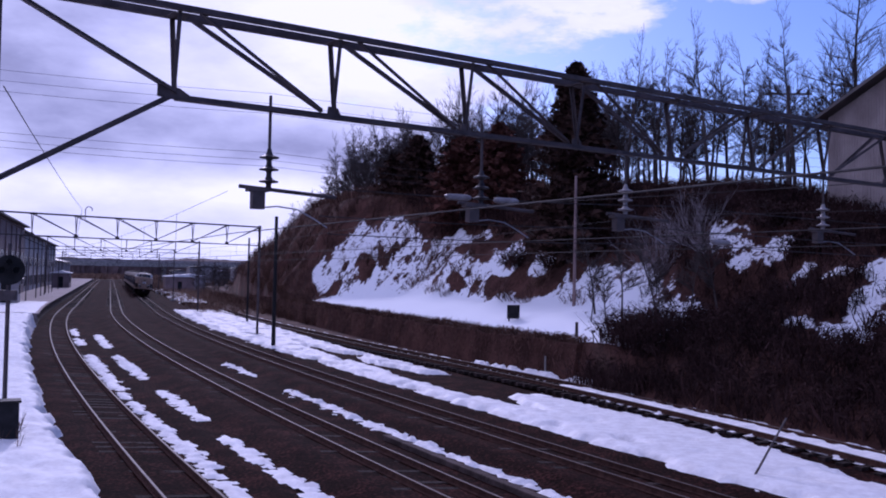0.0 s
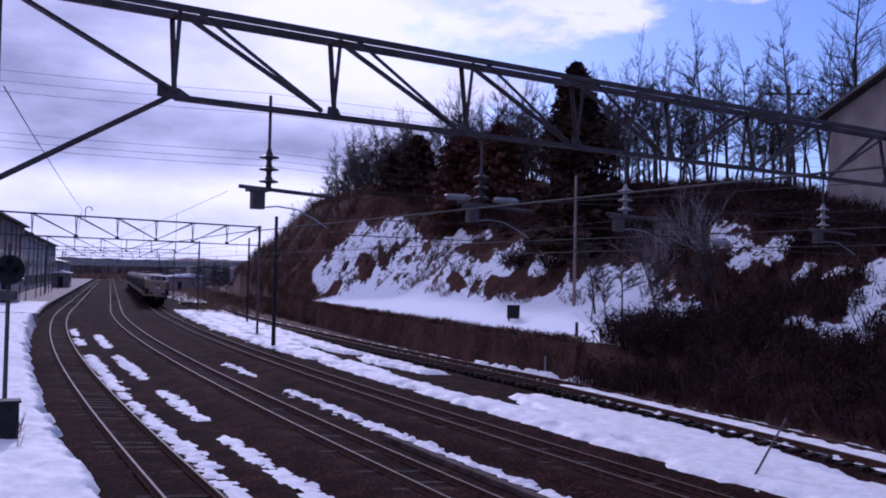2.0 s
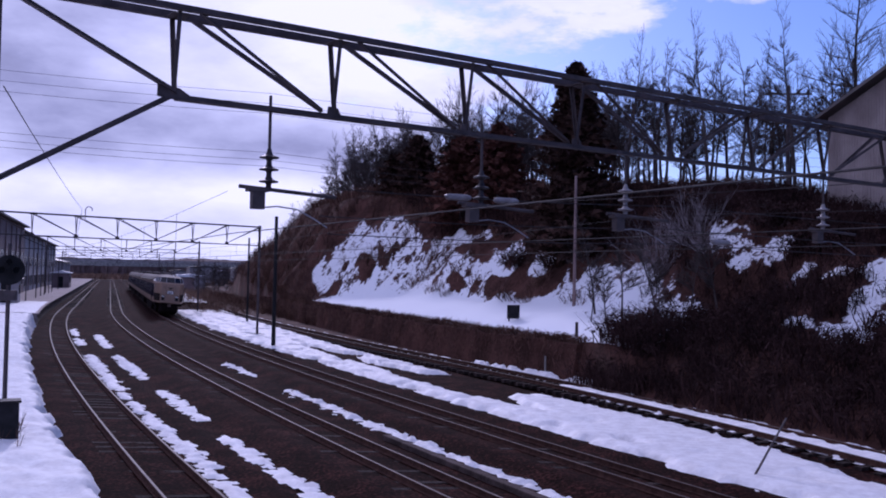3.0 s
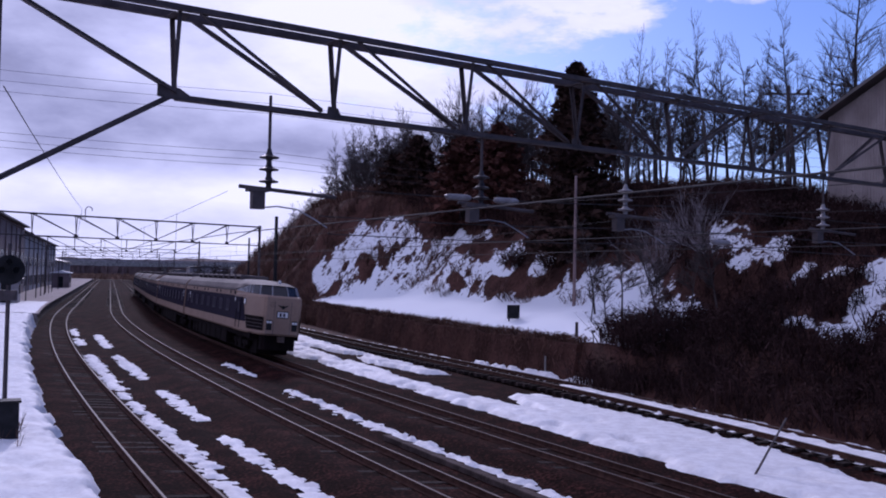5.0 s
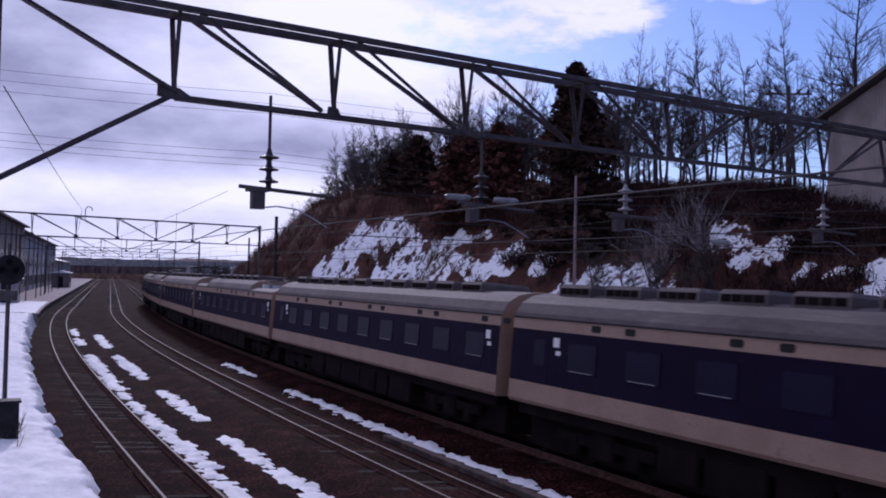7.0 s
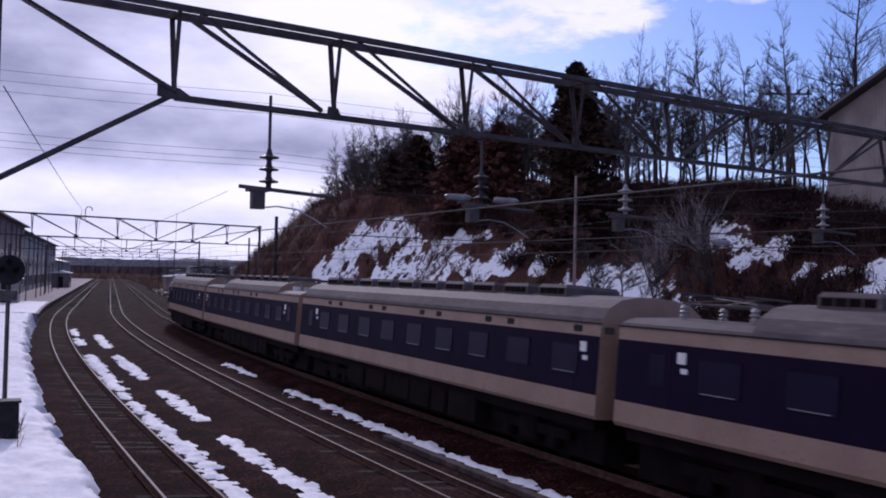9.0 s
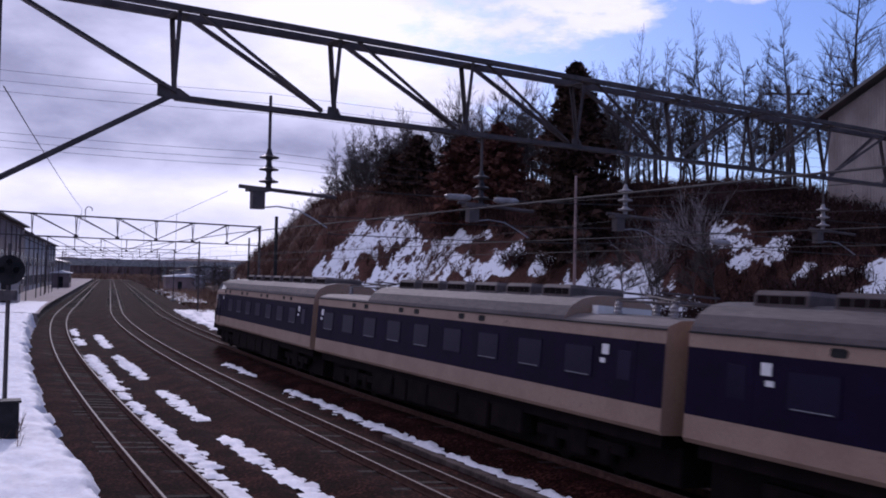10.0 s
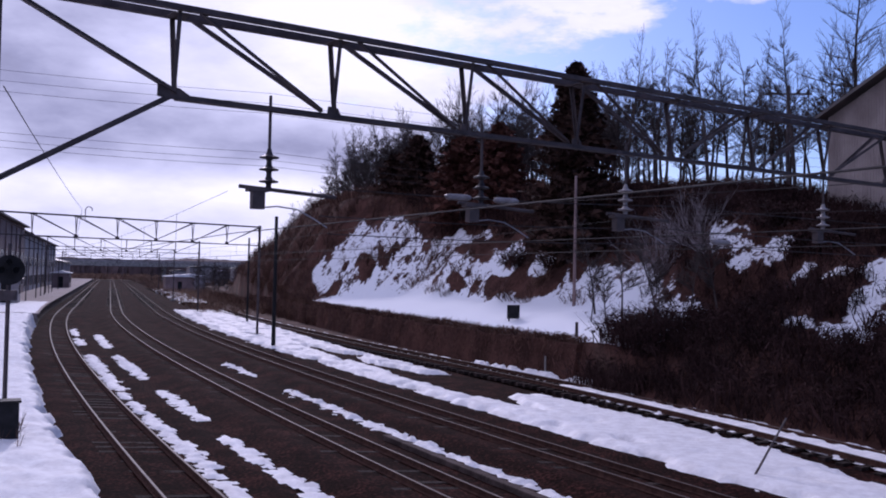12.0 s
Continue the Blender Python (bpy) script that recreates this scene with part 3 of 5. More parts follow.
# ---------------------------------------------------------------- catenary portals and wires
def lattice(parent, a, b, z0, z1, panels, w, chord, web, first=0.0):
    """A lattice beam between the posts a and b: two top chords, one bottom chord, web pairs."""
    a, b = Vector(a), Vector(b)
    d = (b - a).normalized()
    side = Vector((-d.y, d.x, 0))
    up = Vector((0, 0, 1))
    L_ = (b - a).length
    for k in (-1, 1):
        g = G()
        g.angle(a + up * z1 + side * k * w / 2, b + up * z1 + side * k * w / 2, chord, 0.014, k)
        part("top_chord", g, STEEL, parent)
    g = G()
    p0, p1 = a + d * first + up * (z0 - 0.055), b - d * first + up * (z0 - 0.055)
    g.angle(p0 - side * 0.01, p1 - side * 0.01, chord * 0.82, 0.014, 1)
    g.angle(p0 + side * 0.01, p1 + side * 0.01, chord * 0.82, 0.014, -1)
    part("bottom_chord", g, STEEL, parent)
    n = panels
    ls = [first + (L_ - 2 * first) * i / n for i in range(n + 1)]
    for i, l in enumerate(ls):
        c0, c1 = a + d * l + up * (z0 + 0.05), a + d * l + up * z1
        for k in (-1, 1):
            g = G()
            g.angle(c0, c1 + side * k * w / 2, web, 0.01, k)
            part("upright", g, STEEL, parent)
        g = G()
        g.prism([(-0.30 if first and i in (0, n) else -0.16, -0.07), (0.10, -0.11), (0.34 if first and i in (0, n) else 0.14, -0.07), (0.05, 0.10), (-0.30 if first and i in (0, n) else -0.14, 0.12)], -0.02, 0.02, 0, Matrix.Translation(c0) @ Matrix.Rotation(math.atan2(d.y, d.x), 4, "Z") @ Matrix.Rotation(math.pi / 2, 4, "X"))
        part("gusset_plate", g, STEEL, parent)
        g = G()
        g.bar(c1 - side * w / 2 - up * 0.02, c1 + side * w / 2 - up * 0.02, 0.30, 0.02)
        part("batten_plate", g, STEEL, parent)
        if i < n:
            e = a + d * ls[i + 1] + up * (z0 + 0.05)
            k = 0.28 if first else 0.0
            src, dst = (c1 + d * k, e - d * k) if i < n / 2 else (a + d * (ls[i + 1] - k) + up * z1, c0 + d * k)
            for k in (-1, 1):
                g = G()
                g.angle(src + side * k * w / 2, dst, web, 0.01, k)
                part("diagonal", g, STEEL, parent)


def portal(s, s_far, v0, v1, z0, z1, panels, label, w=0.36, chord=0.11, web=0.065, knee=0.0, first=0.0, post=0.13):
    t = thing("catenary_portal", label, "catenary portal", None, "catenary portals over the tracks")
    a, b = at(s, v0), at(s_far, v1)
    lattice(t, a, b, z0, z1, panels, w, chord, web, first)
    for p in (a, b):
        g = G()
        d = (b - a).normalized()
        q = Matrix.Translation(p) @ Matrix.Rotation(math.atan2(d.y, d.x), 4, "Z")
        g.box((-post, -post, -0.5), (post, post, z1 + 0.15), 0, q, ch=0.02)
        part("post", g, STEEL, t)
        g = G()
        g.box((-0.4, -0.4, -0.6), (0.4, 0.4, -0.05), 0, q, ch=0.05)
        part("footing", g, CONCRETE, t)
    if first:
        d = (b - a).normalized()
        up = Vector((0, 0, 1))
        for p, e in ((a, d), (b, -d)):
            for k in (-1, 1):
                g = G()
                g.angle(p + up * knee, p + e * first + up * z0, 0.09, 0.012, k)
                part("knee_brace", g, STEEL, t)
                g = G()
                g.angle(p + up * (z1 + 0.0), p + e * first + up * (z0 + 0.05), web, 0.012, k)
                part("end_diagonal", g, STEEL, t)
    return t


portal(-22.5, -19.3, -13.15, 15.55, 7.12, 8.48, 8, "large dark steel lattice portal spanning all tracks", 0.46, 0.12, 0.07, 5.45, 2.75, 0.10)
portal(20.5, 27.5, -13.6, 3.6, 6.2, 7.45, 7, "slender steel lattice portal spanning the tracks", 0.3, 0.08, 0.045, 0.0, 0.0, 0.07)
portal(62.0, 66.0, -13.6, 4.0, 6.2, 7.4, 7, "slender steel lattice portal spanning the tracks", 0.3, 0.08, 0.045, 0.0, 0.0, 0.07)
portal(104.0, 108.0, -13.6, 4.0, 6.2, 7.4, 7, "distant steel lattice portal spanning the tracks", 0.3, 0.08, 0.045, 0.0, 0.0, 0.07)
portal(150.0, 154.0, -13.6, 4.0, 6.2, 7.4, 7, "distant steel lattice portal spanning the tracks", 0.3, 0.08, 0.045, 0.0, 0.0, 0.07)


# ---------------------------------------------------------------- the express train
CAR, BODY = 21.2, 20.6
FLOOR_Z, BAND_1, BAND_2, GUTTER, ROOF_Z = 1.20, 1.72, 2.98, 3.25, 3.93


def side_profile(w=1.475, low=False):
    """Half section from the skirt's foot over the roof; y, z."""
    pts = [(w - 0.05, FLOOR_Z), (w, FLOOR_Z + 0.08), (w, BAND_1), (w, BAND_2), (w - 0.01, GUTTER)]
    if low:
        return pts + [(w - 0.06, GUTTER + 0.08), (w - 0.35, GUTTER + 0.20), (0.0, GUTTER + 0.28)]
    return pts + [(w - 0.05, GUTTER + 0.12), (w - 0.20, GUTTER + 0.36), (w - 0.5, GUTTER + 0.55), (w - 0.9, GUTTER + 0.64), (0.0, ROOF_Z)]


def ring(x, prof):
    return [(x, -y, z) for y, z in prof] + [(x, y, z) for y, z in prof[::-1]]


def build_car(kind, group):
    t = thing("train_car", {"cab": "cream and dark blue sleeper-express driving car on the rails", "plain": "cream and dark blue sleeper-express coach on the rails",
                            "power": "cream and dark blue express coach with lowered roof ends and pantographs"}[kind], "train car", None, group)
    half = BODY / 2
    front = half - (3.8 if kind == "cab" else 0.0)
    g = G()
    p = side_profile()
    n = len(p)
    k = [0, 0, 1, 0] + [2] * (n - 5)
    mi = k + [2] + k[::-1] + [3]
    # body shell
    if kind == "power":
        pl = side_profile(low=True)
        kl = [0, 0, 1, 0] + [2] * (len(pl) - 5)
        ml = kl + [2] + kl[::-1] + [3]
        g.loft([ring(-half, pl), ring(-half + 3.6, pl)], ml)
        g.loft([ring(half - 5.0, pl), ring(half, pl)], ml)
        g.loft([ring(-half + 3.6, p), ring(half - 5.0, p)], mi)
    else:
        g.loft([ring(-half, p), ring(front, p)], mi)
    part("body", g, [CREAM, BLUE, ROOF_GREY, UNDER], t, "cream body with broad dark blue window band")
    # gutter rails, windows, small berth windows, plates
    for sd in (-1, 1):
        g = G()
        g.box((-half, sd * 1.478 - 0.02, GUTTER - 0.012), (front, sd * 1.478 + 0.02, GUTTER + 0.022))
        part("gutter", g, BLACK, t)
    win = G()
    win.box((-0.52, -0.012, 0), (0.52, 0.012, 0.62), 0, None)
    win = win.mesh("window", GLASS)
    fr = G()
    for a, b in (((-0.55, -0.016, -0.03), (0.55, 0.016, 0.0)), ((-0.55, -0.016, 0.62), (0.55, 0.016, 0.65)), ((-0.55, -0.016, 0.0), (-0.52, 0.016, 0.62)), ((0.52, -0.016, 0.0), (0.55, 0.016, 0.62))):
        fr.box(a, b)
    fr = fr.mesh("window_frame", BLUE)
    berth = G()
    berth.prism([(-0.16, -0.05), (-0.12, -0.075), (0.12, -0.075), (0.16, -0.05), (0.16, 0.05), (0.12, 0.075), (-0.12, 0.075), (-0.16, 0.05)], -0.012, 0.012, 0, Matrix.Rotation(math.pi / 2, 4, "X"))
    berth = berth.mesh("berth_window", BLACK)
    sill = G()
    sill.box((-0.42, -0.012, 0), (0.42, 0.012, 0.016))
    sill = sill.mesh("window_ledge", GALV)
    for sd in (-1, 1):
        x = -half + 2.9
        i = 0
        while x < front - 0.9:
            w = part("window", win, None, t, at=pose(x, sd * 1.476, 2.12))
            part("window_frame", fr, None, w)
            if i % 4 != 3:
                part("window_ledge", sill, None, w, at=pose(0, sd * 0.012, 0.0))
            if i % 2 == 0 and not (kind == "power" and (x < -half + 3.8 or x > half - 5.2)):
                for dx in (0.45, 1.60):
                    part("berth_window", berth, None, t, at=pose(x + dx, sd * 1.472, 3.12))
            x += 2.05
            i += 1
        # folding doors and destination plates at the car's ends
        for xx in ((-half + 1.25,) if kind == "cab" else (-half + 1.25, half - 1.25)):
            g = G()
            g.box((xx - 0.38, sd * 1.470 - 0.012, BAND_1 + 0.015), (xx + 0.38, sd * 1.470 + 0.012, BAND_2 - 0.015))
            d = part("door", g, BLUE, t)
            g = G()
            g.box((xx - 0.22, sd * 1.478 - 0.012, 2.15), (xx + 0.22, sd * 1.478 + 0.012, 2.75))
            part("door_window", g, GLASS, d)
            g = G()
            g.box((xx + 0.55, sd * 1.482 - 0.006, 2.62), (xx + 0.78, sd * 1.482 + 0.006, 2.84))
            part("number_plate", g, WHITE, t)
            g = G()
            g.box((xx + 0.66, sd * 1.482 - 0.006, 2.44), (xx + 0.84, sd * 1.482 + 0.006, 2.54))
            part("number_plate", g, WHITE, t)
    # roof units
    spans = {"cab": (-half + 0.9, front - 1.4), "plain": (-half + 0.9, half - 0.9), "power": (-half + 4.4, half - 5.8)}[kind]
    x = spans[0]
    while x < spans[1] - 1.0:
        g = G()
        c = 0.06
        g.loft([[(x + c * e, -0.80 + c * e, z), (x + 1.25 - c * e, -0.80 + c * e, z), (x + 1.25 - c * e, 0.80 - c * e, z), (x + c * e, 0.80 - c * e, z)] for z, e in ((ROOF_Z - 0.16, 0), (ROOF_Z + 0.12, 0), (ROOF_Z + 0.20, 1), (ROOF_Z + 0.205, 3))])
        part("roof_unit", g, ROOF_GREY, t)
        g = G()
        for q in range(4):
            g.box((x + 0.08 + q * 0.28, -0.815, ROOF_Z - 0.04), (x + 0.32 + q * 0.28, 0.815, ROOF_Z + 0.10))
        part("roof_louvre", g, UNDER, t)
        x += 1.78
    if kind == "power":
        for x0, x1 in ((-half + 0.5, -half + 3.2), (half - 4.6, half - 0.6)):
            z = GUTTER + 0.28
            g = G()
            for y in (-0.55, 0.55):
                g.tube((x0 + 0.3, y, z + 0.28), (x1 - 0.3, y, z + 0.28), 0.03)
            for x in (x0 + 0.4, x1 - 0.4):
                g.tube((x, -0.6, z + 0.3), (x, 0.6, z + 0.3), 0.03)
            pan = part("pantograph", g, STEEL, t, "folded grey pantograph")
            for a, b in (((x0 + 0.4, -0.5), (x1 - 0.6, 0)), ((x0 + 0.4, 0.5), (x1 - 0.6, 0)), ((x1 - 0.4, -0.5), (x0 + 0.6, 0)), ((x1 - 0.4, 0.5), (x0 + 0.6, 0))):
                g = G()
                g.tube((a[0], a[1], z + 0.32), (b[0], b[1], z + 0.45), 0.022)
                part("folding_arm", g, STEEL, pan)
            for x, w, h in ((x0 + 0.6, 0.85, 0.48), (x1 - 0.6, 0.6, 0.46)):
                g = G()
                g.tube((x, -w, z + h), (x, w, z + h), 0.028)
                part("contact_strip", g, STEEL, pan)
            for x in (x0 + 0.4, x1 - 0.4):
                for y in (-0.55, 0.55):
                    g = G()
                    g.lathe([(0.09, z - 0.02), (0.1, z + 0.04), (0.06, z + 0.07), (0.1, z + 0.12), (0.06, z + 0.16), (0.09, z + 0.2), (0.04, z + 0.28)], 8, 0, Matrix.Translation((x, y, 0)))
                    part("insulator", g, PORCELAIN_W, pan)
        for x in (-half + 3.35, half - 4.85):
            g = G()
            g.box((x - 0.1, -0.8, GUTTER + 0.2), (x + 0.12, 0.8, GUTTER + 0.42), ch=0.03)
            part("roof_box", g, WHITE, t)
    # underframe, boxes and bogies
    g = G()
    g.box((-half + 0.2, -1.25, 0.92), (half - 0.3, 1.25, FLOOR_Z + 0.02))
    # added near-black filler box, keeps bright snow from showing under the car
    g.box((-half + 0.1, -0.80, 0.16), (half - 0.5, 0.80, 0.94), ch=0.03)
    part("underframe_with_filler", g, UNDER, t)
    random.seed(len(kind))
    x = -4.95
    while x < 4.0:
        w = rnd(0.9, 1.9)
        for y in (-1.3, 0.55):
            g = G()
            g.box((x, y, rnd(0.30, 0.42)), (x + w, y + 0.75, 1.0), ch=0.04)
            part("equipment_box", g, UNDER, t)
        x += w + rnd(0.06, 0.2)
    for bx in (-7.0, 7.0):
        g = G()
        for y in (-0.95, 0.95):
            g.box((bx - 1.75, y - 0.09, 0.5), (bx + 1.75, y + 0.09, 0.74), ch=0.04)
            g.box((bx - 0.4, y - 0.13, 0.3), (bx + 0.4, y + 0.13, 0.95), ch=0.05)
            for ax in (-1.05, 1.05):
                g.box((bx + ax - 0.2, y - 0.12, 0.26), (bx + ax + 0.2, y + 0.12, 0.66), ch=0.05)
        g.box((bx - 0.3, -1.0, 0.55), (bx + 0.3, 1.0, 0.98))
        bg_ = part("bogie", g, UNDER, t)
        for ax in (-1.05, 1.05):
            g = G()
            q = Matrix.Translation((bx + ax, 0, 0.43)) @ Matrix.Rotation(math.pi / 2, 4, "X")
            for y in (-1, 1):
                g.lathe([(0.08, y * 0.5 - 0.0), (0.46, y * 0.5), (0.43, y * 0.535), (0.43, y * 0.63), (0.08, y * 0.62)], 20, 0, q)
            g.lathe([(0.08, -0.62), (0.08, 0.62)], 8, 0, q)
            part("wheelset", g, UNDER, bg_)
    # gangway bellows
    for x, e in ((-half, -1),) + (((half, 1),) if kind != "cab" else ()):
        g = G()
        g.box((min(x, x + e * 0.26), -0.6, 1.05), (max(x, x + e * 0.26), 0.6, 3.15))
        part("gangway", g, UNDER, t)
    if kind == "cab":
        cab_nose(t, half + 1.0, front)
    return t


def cab_nose(t, half, front):
    """The driving end: blunt cream nose, glasshouse set back on it, louvres, lamps."""
    run = half - front

    def wide(x):
        """Half width of the nose x metres ahead of the body."""
        return 1.475 - 0.57 * (max(0.0, x) / run) ** 2.8

    xs_ = [0, 1.0, 1.9, 2.65, 3.25, 3.75, 4.15, 4.45, 4.66, run]
    g = G()
    rows = []
    for x in xs_:
        w, fwd = wide(x), x / run
        if x == run:
            w -= 0.09
        h = [(FLOOR_Z - 0.02, -0.04, -0.10), (FLOOR_Z + 0.07, 0.0, 0.0), (BAND_1, 0.0, 0.0), (2.70, 0.0, 0.0), (3.06, -0.01, -0.02), (3.14, -0.05, -0.10)]
        rows.append([(front + x + o2 * fwd, -(w + o), z) for z, o, o2 in h] + [(front + x + o2 * fwd, w + o, z) for z, o, o2 in h[::-1]])
    g.loft(rows, 0, close=False, caps=False)
    f = rows[-1]
    n = len(f)
    for k in range(n // 2 - 1):
        g.face([f[k], f[n - 1 - k], f[n - 2 - k], f[k + 1]])
    # ledge under the glass
    base = [(0.12, 1.455, 3.27), (2.30, 1.33, 3.20), (2.65, 1.29, 3.19), (3.05, 1.21, 3.18), (3.72, 0.96, 3.165), (4.05, 0.40, 3.15)]
    rim = [(0.0, 1.425)] + [(x, wide(x) - 0.05) for x in (2.30, 2.65, 3.05, 3.80)] + [(run - 0.1, 0.72)]
    for sd in (-1, 1):
        r0 = [(front + x, sd * y, 3.14) for x, y in rim] + [(front + run - 0.1, 0, 3.14)]
        r1 = [(front + x, sd * y, z) for x, y, z in base] + [(front + 4.06, 0, 3.15)]
        for k in range(6):
            g.face([r0[k], r0[k + 1], r1[k + 1], r1[k]][::sd])
    part("nose", g, CREAM, t, "blunt cream driving-end nose")
    # glasshouse: panes and white pillars
    top = [(0.16, 1.44, 3.32), (2.05, 1.22, 3.56), (2.40, 1.18, 3.59), (2.76, 1.10, 3.61), (3.36, 0.87, 3.63), (3.66, 0.36, 3.64)]
    for sd in (-1, 1):
        for k in range(5):
            q = [base[k], base[k + 1], top[k + 1], top[k]]
            g = G()
            g.face([(front + x, sd * y, z) for x, y, z in q][::-sd])
            part("cab_pane", g, CAB_GLASS, t)
        for k in range(1, 6):
            g = G()
            (x0, y0, z0), (x1, y1, z1) = base[k], top[k]
            g.bar((front + x0 + 0.01, sd * (y0 + 0.01), z0), (front + x1 + 0.01, sd * (y1 + 0.01), z1), 0.05, 0.03)
            part("screen_pillar", g, GALV, t)
    g = G()
    a, b = [(front + x, y, z) for x, y, z in (base[5], top[5])]
    g.face([a, (a[0], -a[1], a[2]), (b[0], -b[1], b[2]), b][::-1])
    part("cab_pane", g, CAB_GLASS, t)
    # cab roof sloping down to the glass
    back = [(0.0, 1.465, GUTTER + 0.02), (0.0, 1.425, GUTTER + 0.12), (0.0, 1.36, GUTTER + 0.25), (0.0, 1.25, GUTTER + 0.38), (0.0, 0.975, GUTTER + 0.55), (0.0, 0.575, GUTTER + 0.64), (0.0, 0.0, ROOF_Z)]
    fr_ = [(0.16, 1.45, 3.33)] + [(x + 0.05, y + 0.02, z + 0.01) for x, y, z in top[1:]] + [(3.72, 0.0, 3.66)]
    mid_ = [((p[0] + q[0]) / 2, (p[1] + q[1]) / 2, (p[2] + q[2]) / 2 + 0.08) for p, q in zip(back, fr_)]
    g = G()
    rows = [[(front + x, -y, z) for x, y, z in r] + [(front + x, y, z) for x, y, z in r[::-1][1:]] for r in (back, mid_, fr_)]
    g.loft(rows, 0, close=False, caps=False)
    part("cab_roof", g, ROOF_GREY, t, "", True)
    # small white roof lamp and whistle
    g = G()
    g.lathe([(0.07, 3.72), (0.08, 3.84), (0.05, 3.93), (0.0, 3.95)], 8, 0, Matrix.Translation((front + 2.4, 0.3, 0.0)))
    part("whistle", g, WHITE, t)
    for sd in (-1, 1):
        # blue band runs to a slanting end; door and hand rails
        def by(x):
            return sd * (wide(x - front) + 0.014)

        def slant(z):
            return front + 2.94 - 0.55 * (z - 1.4)

        g = G()
        nseg = 8
        for q in range(nseg):
            l0, l1 = q / nseg, (q + 1) / nseg
            (za, zb_) = (BAND_1, 2.94)
            xa0, xa1 = [front - 0.01 + l * (slant(za) - 0.03 - front) for l in (l0, l1)]
            xb0, xb1 = [front - 0.01 + l * (slant(zb_) - 0.03 - front) for l in (l0, l1)]
            g.face([(xa0, by(xa0), za), (xa1, by(xa1), za), (xb1, by(xb1), zb_), (xb0, by(xb0), zb_)][::sd])
        part("band_end", g, BLUE, t)
        g = G()
        g.box((front + 1.05, sd * 1.474 - 0.012, BAND_1 + 0.02), (front + 1.72, sd * 1.474 + 0.012, 2.86))
        dr = part("cab_door", g, BLUE, t)
        g = G()
        g.box((front + 1.18, sd * 1.482 - 0.012, 2.15), (front + 1.58, sd * 1.482 + 0.012, 2.68))
        part("door_window", g, GLASS, dr)
        for x in (front + 0.93, front + 1.84):
            g = G()
            g.tube((x, sd * 1.51, 1.35), (x, sd * 1.51, 2.3), 0.018)
            part("hand_rail", g, BLACK, t)
        g = G()
        g.box((front + 0.22, sd * 1.484 - 0.006, 2.68), (front + 0.42, sd * 1.484 + 0.006, 2.86))
        part("number_plate", g, WHITE, t)
        # square crest on the cab's side
        g = G()
        g.box((-0.15, -0.01, -0.16), (0.15, 0.01, 0.16))
        cr = part("side_emblem", g, BLACK, t, at=pose(front + 2.42, by(front + 2.42) + sd * 0.004, 2.74, rz=-sd * 6))
        g = G()
        g.box((-0.12, -0.016, -0.13), (0.12, 0.016, 0.13))
        part("emblem_plate", g, WHITE, cr)
        # louvre bands and lamp housing on the corner
        for z0, z1, o, m_ in ((1.40, 2.08, 0.004, UNDER), (1.545, 1.575, 0.016, ROOF_GREY), (1.715, 1.745, 0.016, ROOF_GREY), (1.885, 1.915, 0.016, ROOF_GREY)):
            g = G()
            for q in range(6):
                p = []
                for l, z in ((q / 6, z0), ((q + 1) / 6, z0), ((q + 1) / 6, z1), (q / 6, z1)):
                    x = slant(z) + l * (front + run - 0.03 - slant(z))
                    p.append((x, by(x) + sd * o, z))
                g.face(p[::sd])
            part("louvre_panel" if m_ is UNDER else "louvre_bar", g, m_, t)
        g = G()
        g.box((half - 0.02, sd * 0.64 - 0.14, 1.45), (half + 0.015, sd * 0.64 + 0.14, 1.95), ch=0.01)
        hs = part("lamp_housing", g, BLACK, t)
        for y in (0.57, 0.71):
            g = G()
            g.lathe([(0.0, 0.0), (0.062, 0.0), (0.062, 0.02), (0.0, 0.03)], 12, 0, Matrix.Translation((half + 0.012, sd * y, 1.84)) @ Matrix.Rotation(math.pi / 2, 4, "Y"))
            part("headlamp", g, WHITE, hs)
    # headboard box, winged badge, gangway door lines
    g = G()
    g.box((half - 0.01, -0.30, 2.06), (half + 0.03, 0.30, 2.40), ch=0.01)
    hb = part("headboard", g, BLACK, t)
    g = G()
    g.box((half + 0.03, -0.26, 2.10), (half + 0.036, 0.26, 2.36))
    hp = part("headboard_glass", g, WHITE, hb, "pale headboard with unreadable writing bars")
    for y0, y1, z0, z1 in ((-0.16, -0.06, 2.15, 2.31), (0.02, 0.12, 2.15, 2.31), (-0.16, 0.14, 2.12, 2.135)):
        g = G()
        g.box((half + 0.036, y0, z0), (half + 0.04, y1, z1))
        part("writing_bar", g, BLUE, hp)
    g = G()
    g.face([(half + 0.012, -0.30, 2.72), (half + 0.012, 0.0, 2.50), (half + 0.012, 0.30, 2.72), (half + 0.012, 0.07, 2.66), (half + 0.012, 0, 2.70), (half + 0.012, -0.07, 2.66)][::-1])
    part("badge", g, BLACK, t)
    g = G()
    for y in (-0.42, 0.42):
        g.box((half - 0.01, y - 0.012, 1.25), (half + 0.008, y + 0.012, 2.9))
    part("front_door_edge", g, ROOF_GREY, t)
    g = G()
    g.box((half - 1.1, -0.85, 0.45), (half - 0.3, 0.85, FLOOR_Z), ch=0.15)
    part("snow_plough", g, UNDER, t)
    g = G()
    g.box((half - 0.15, -0.15, 0.88), (half + 0.28, 0.15, 1.14), ch=0.04)
    part("coupler", g, DARK_CONCRETE, t)


TRAIN = []


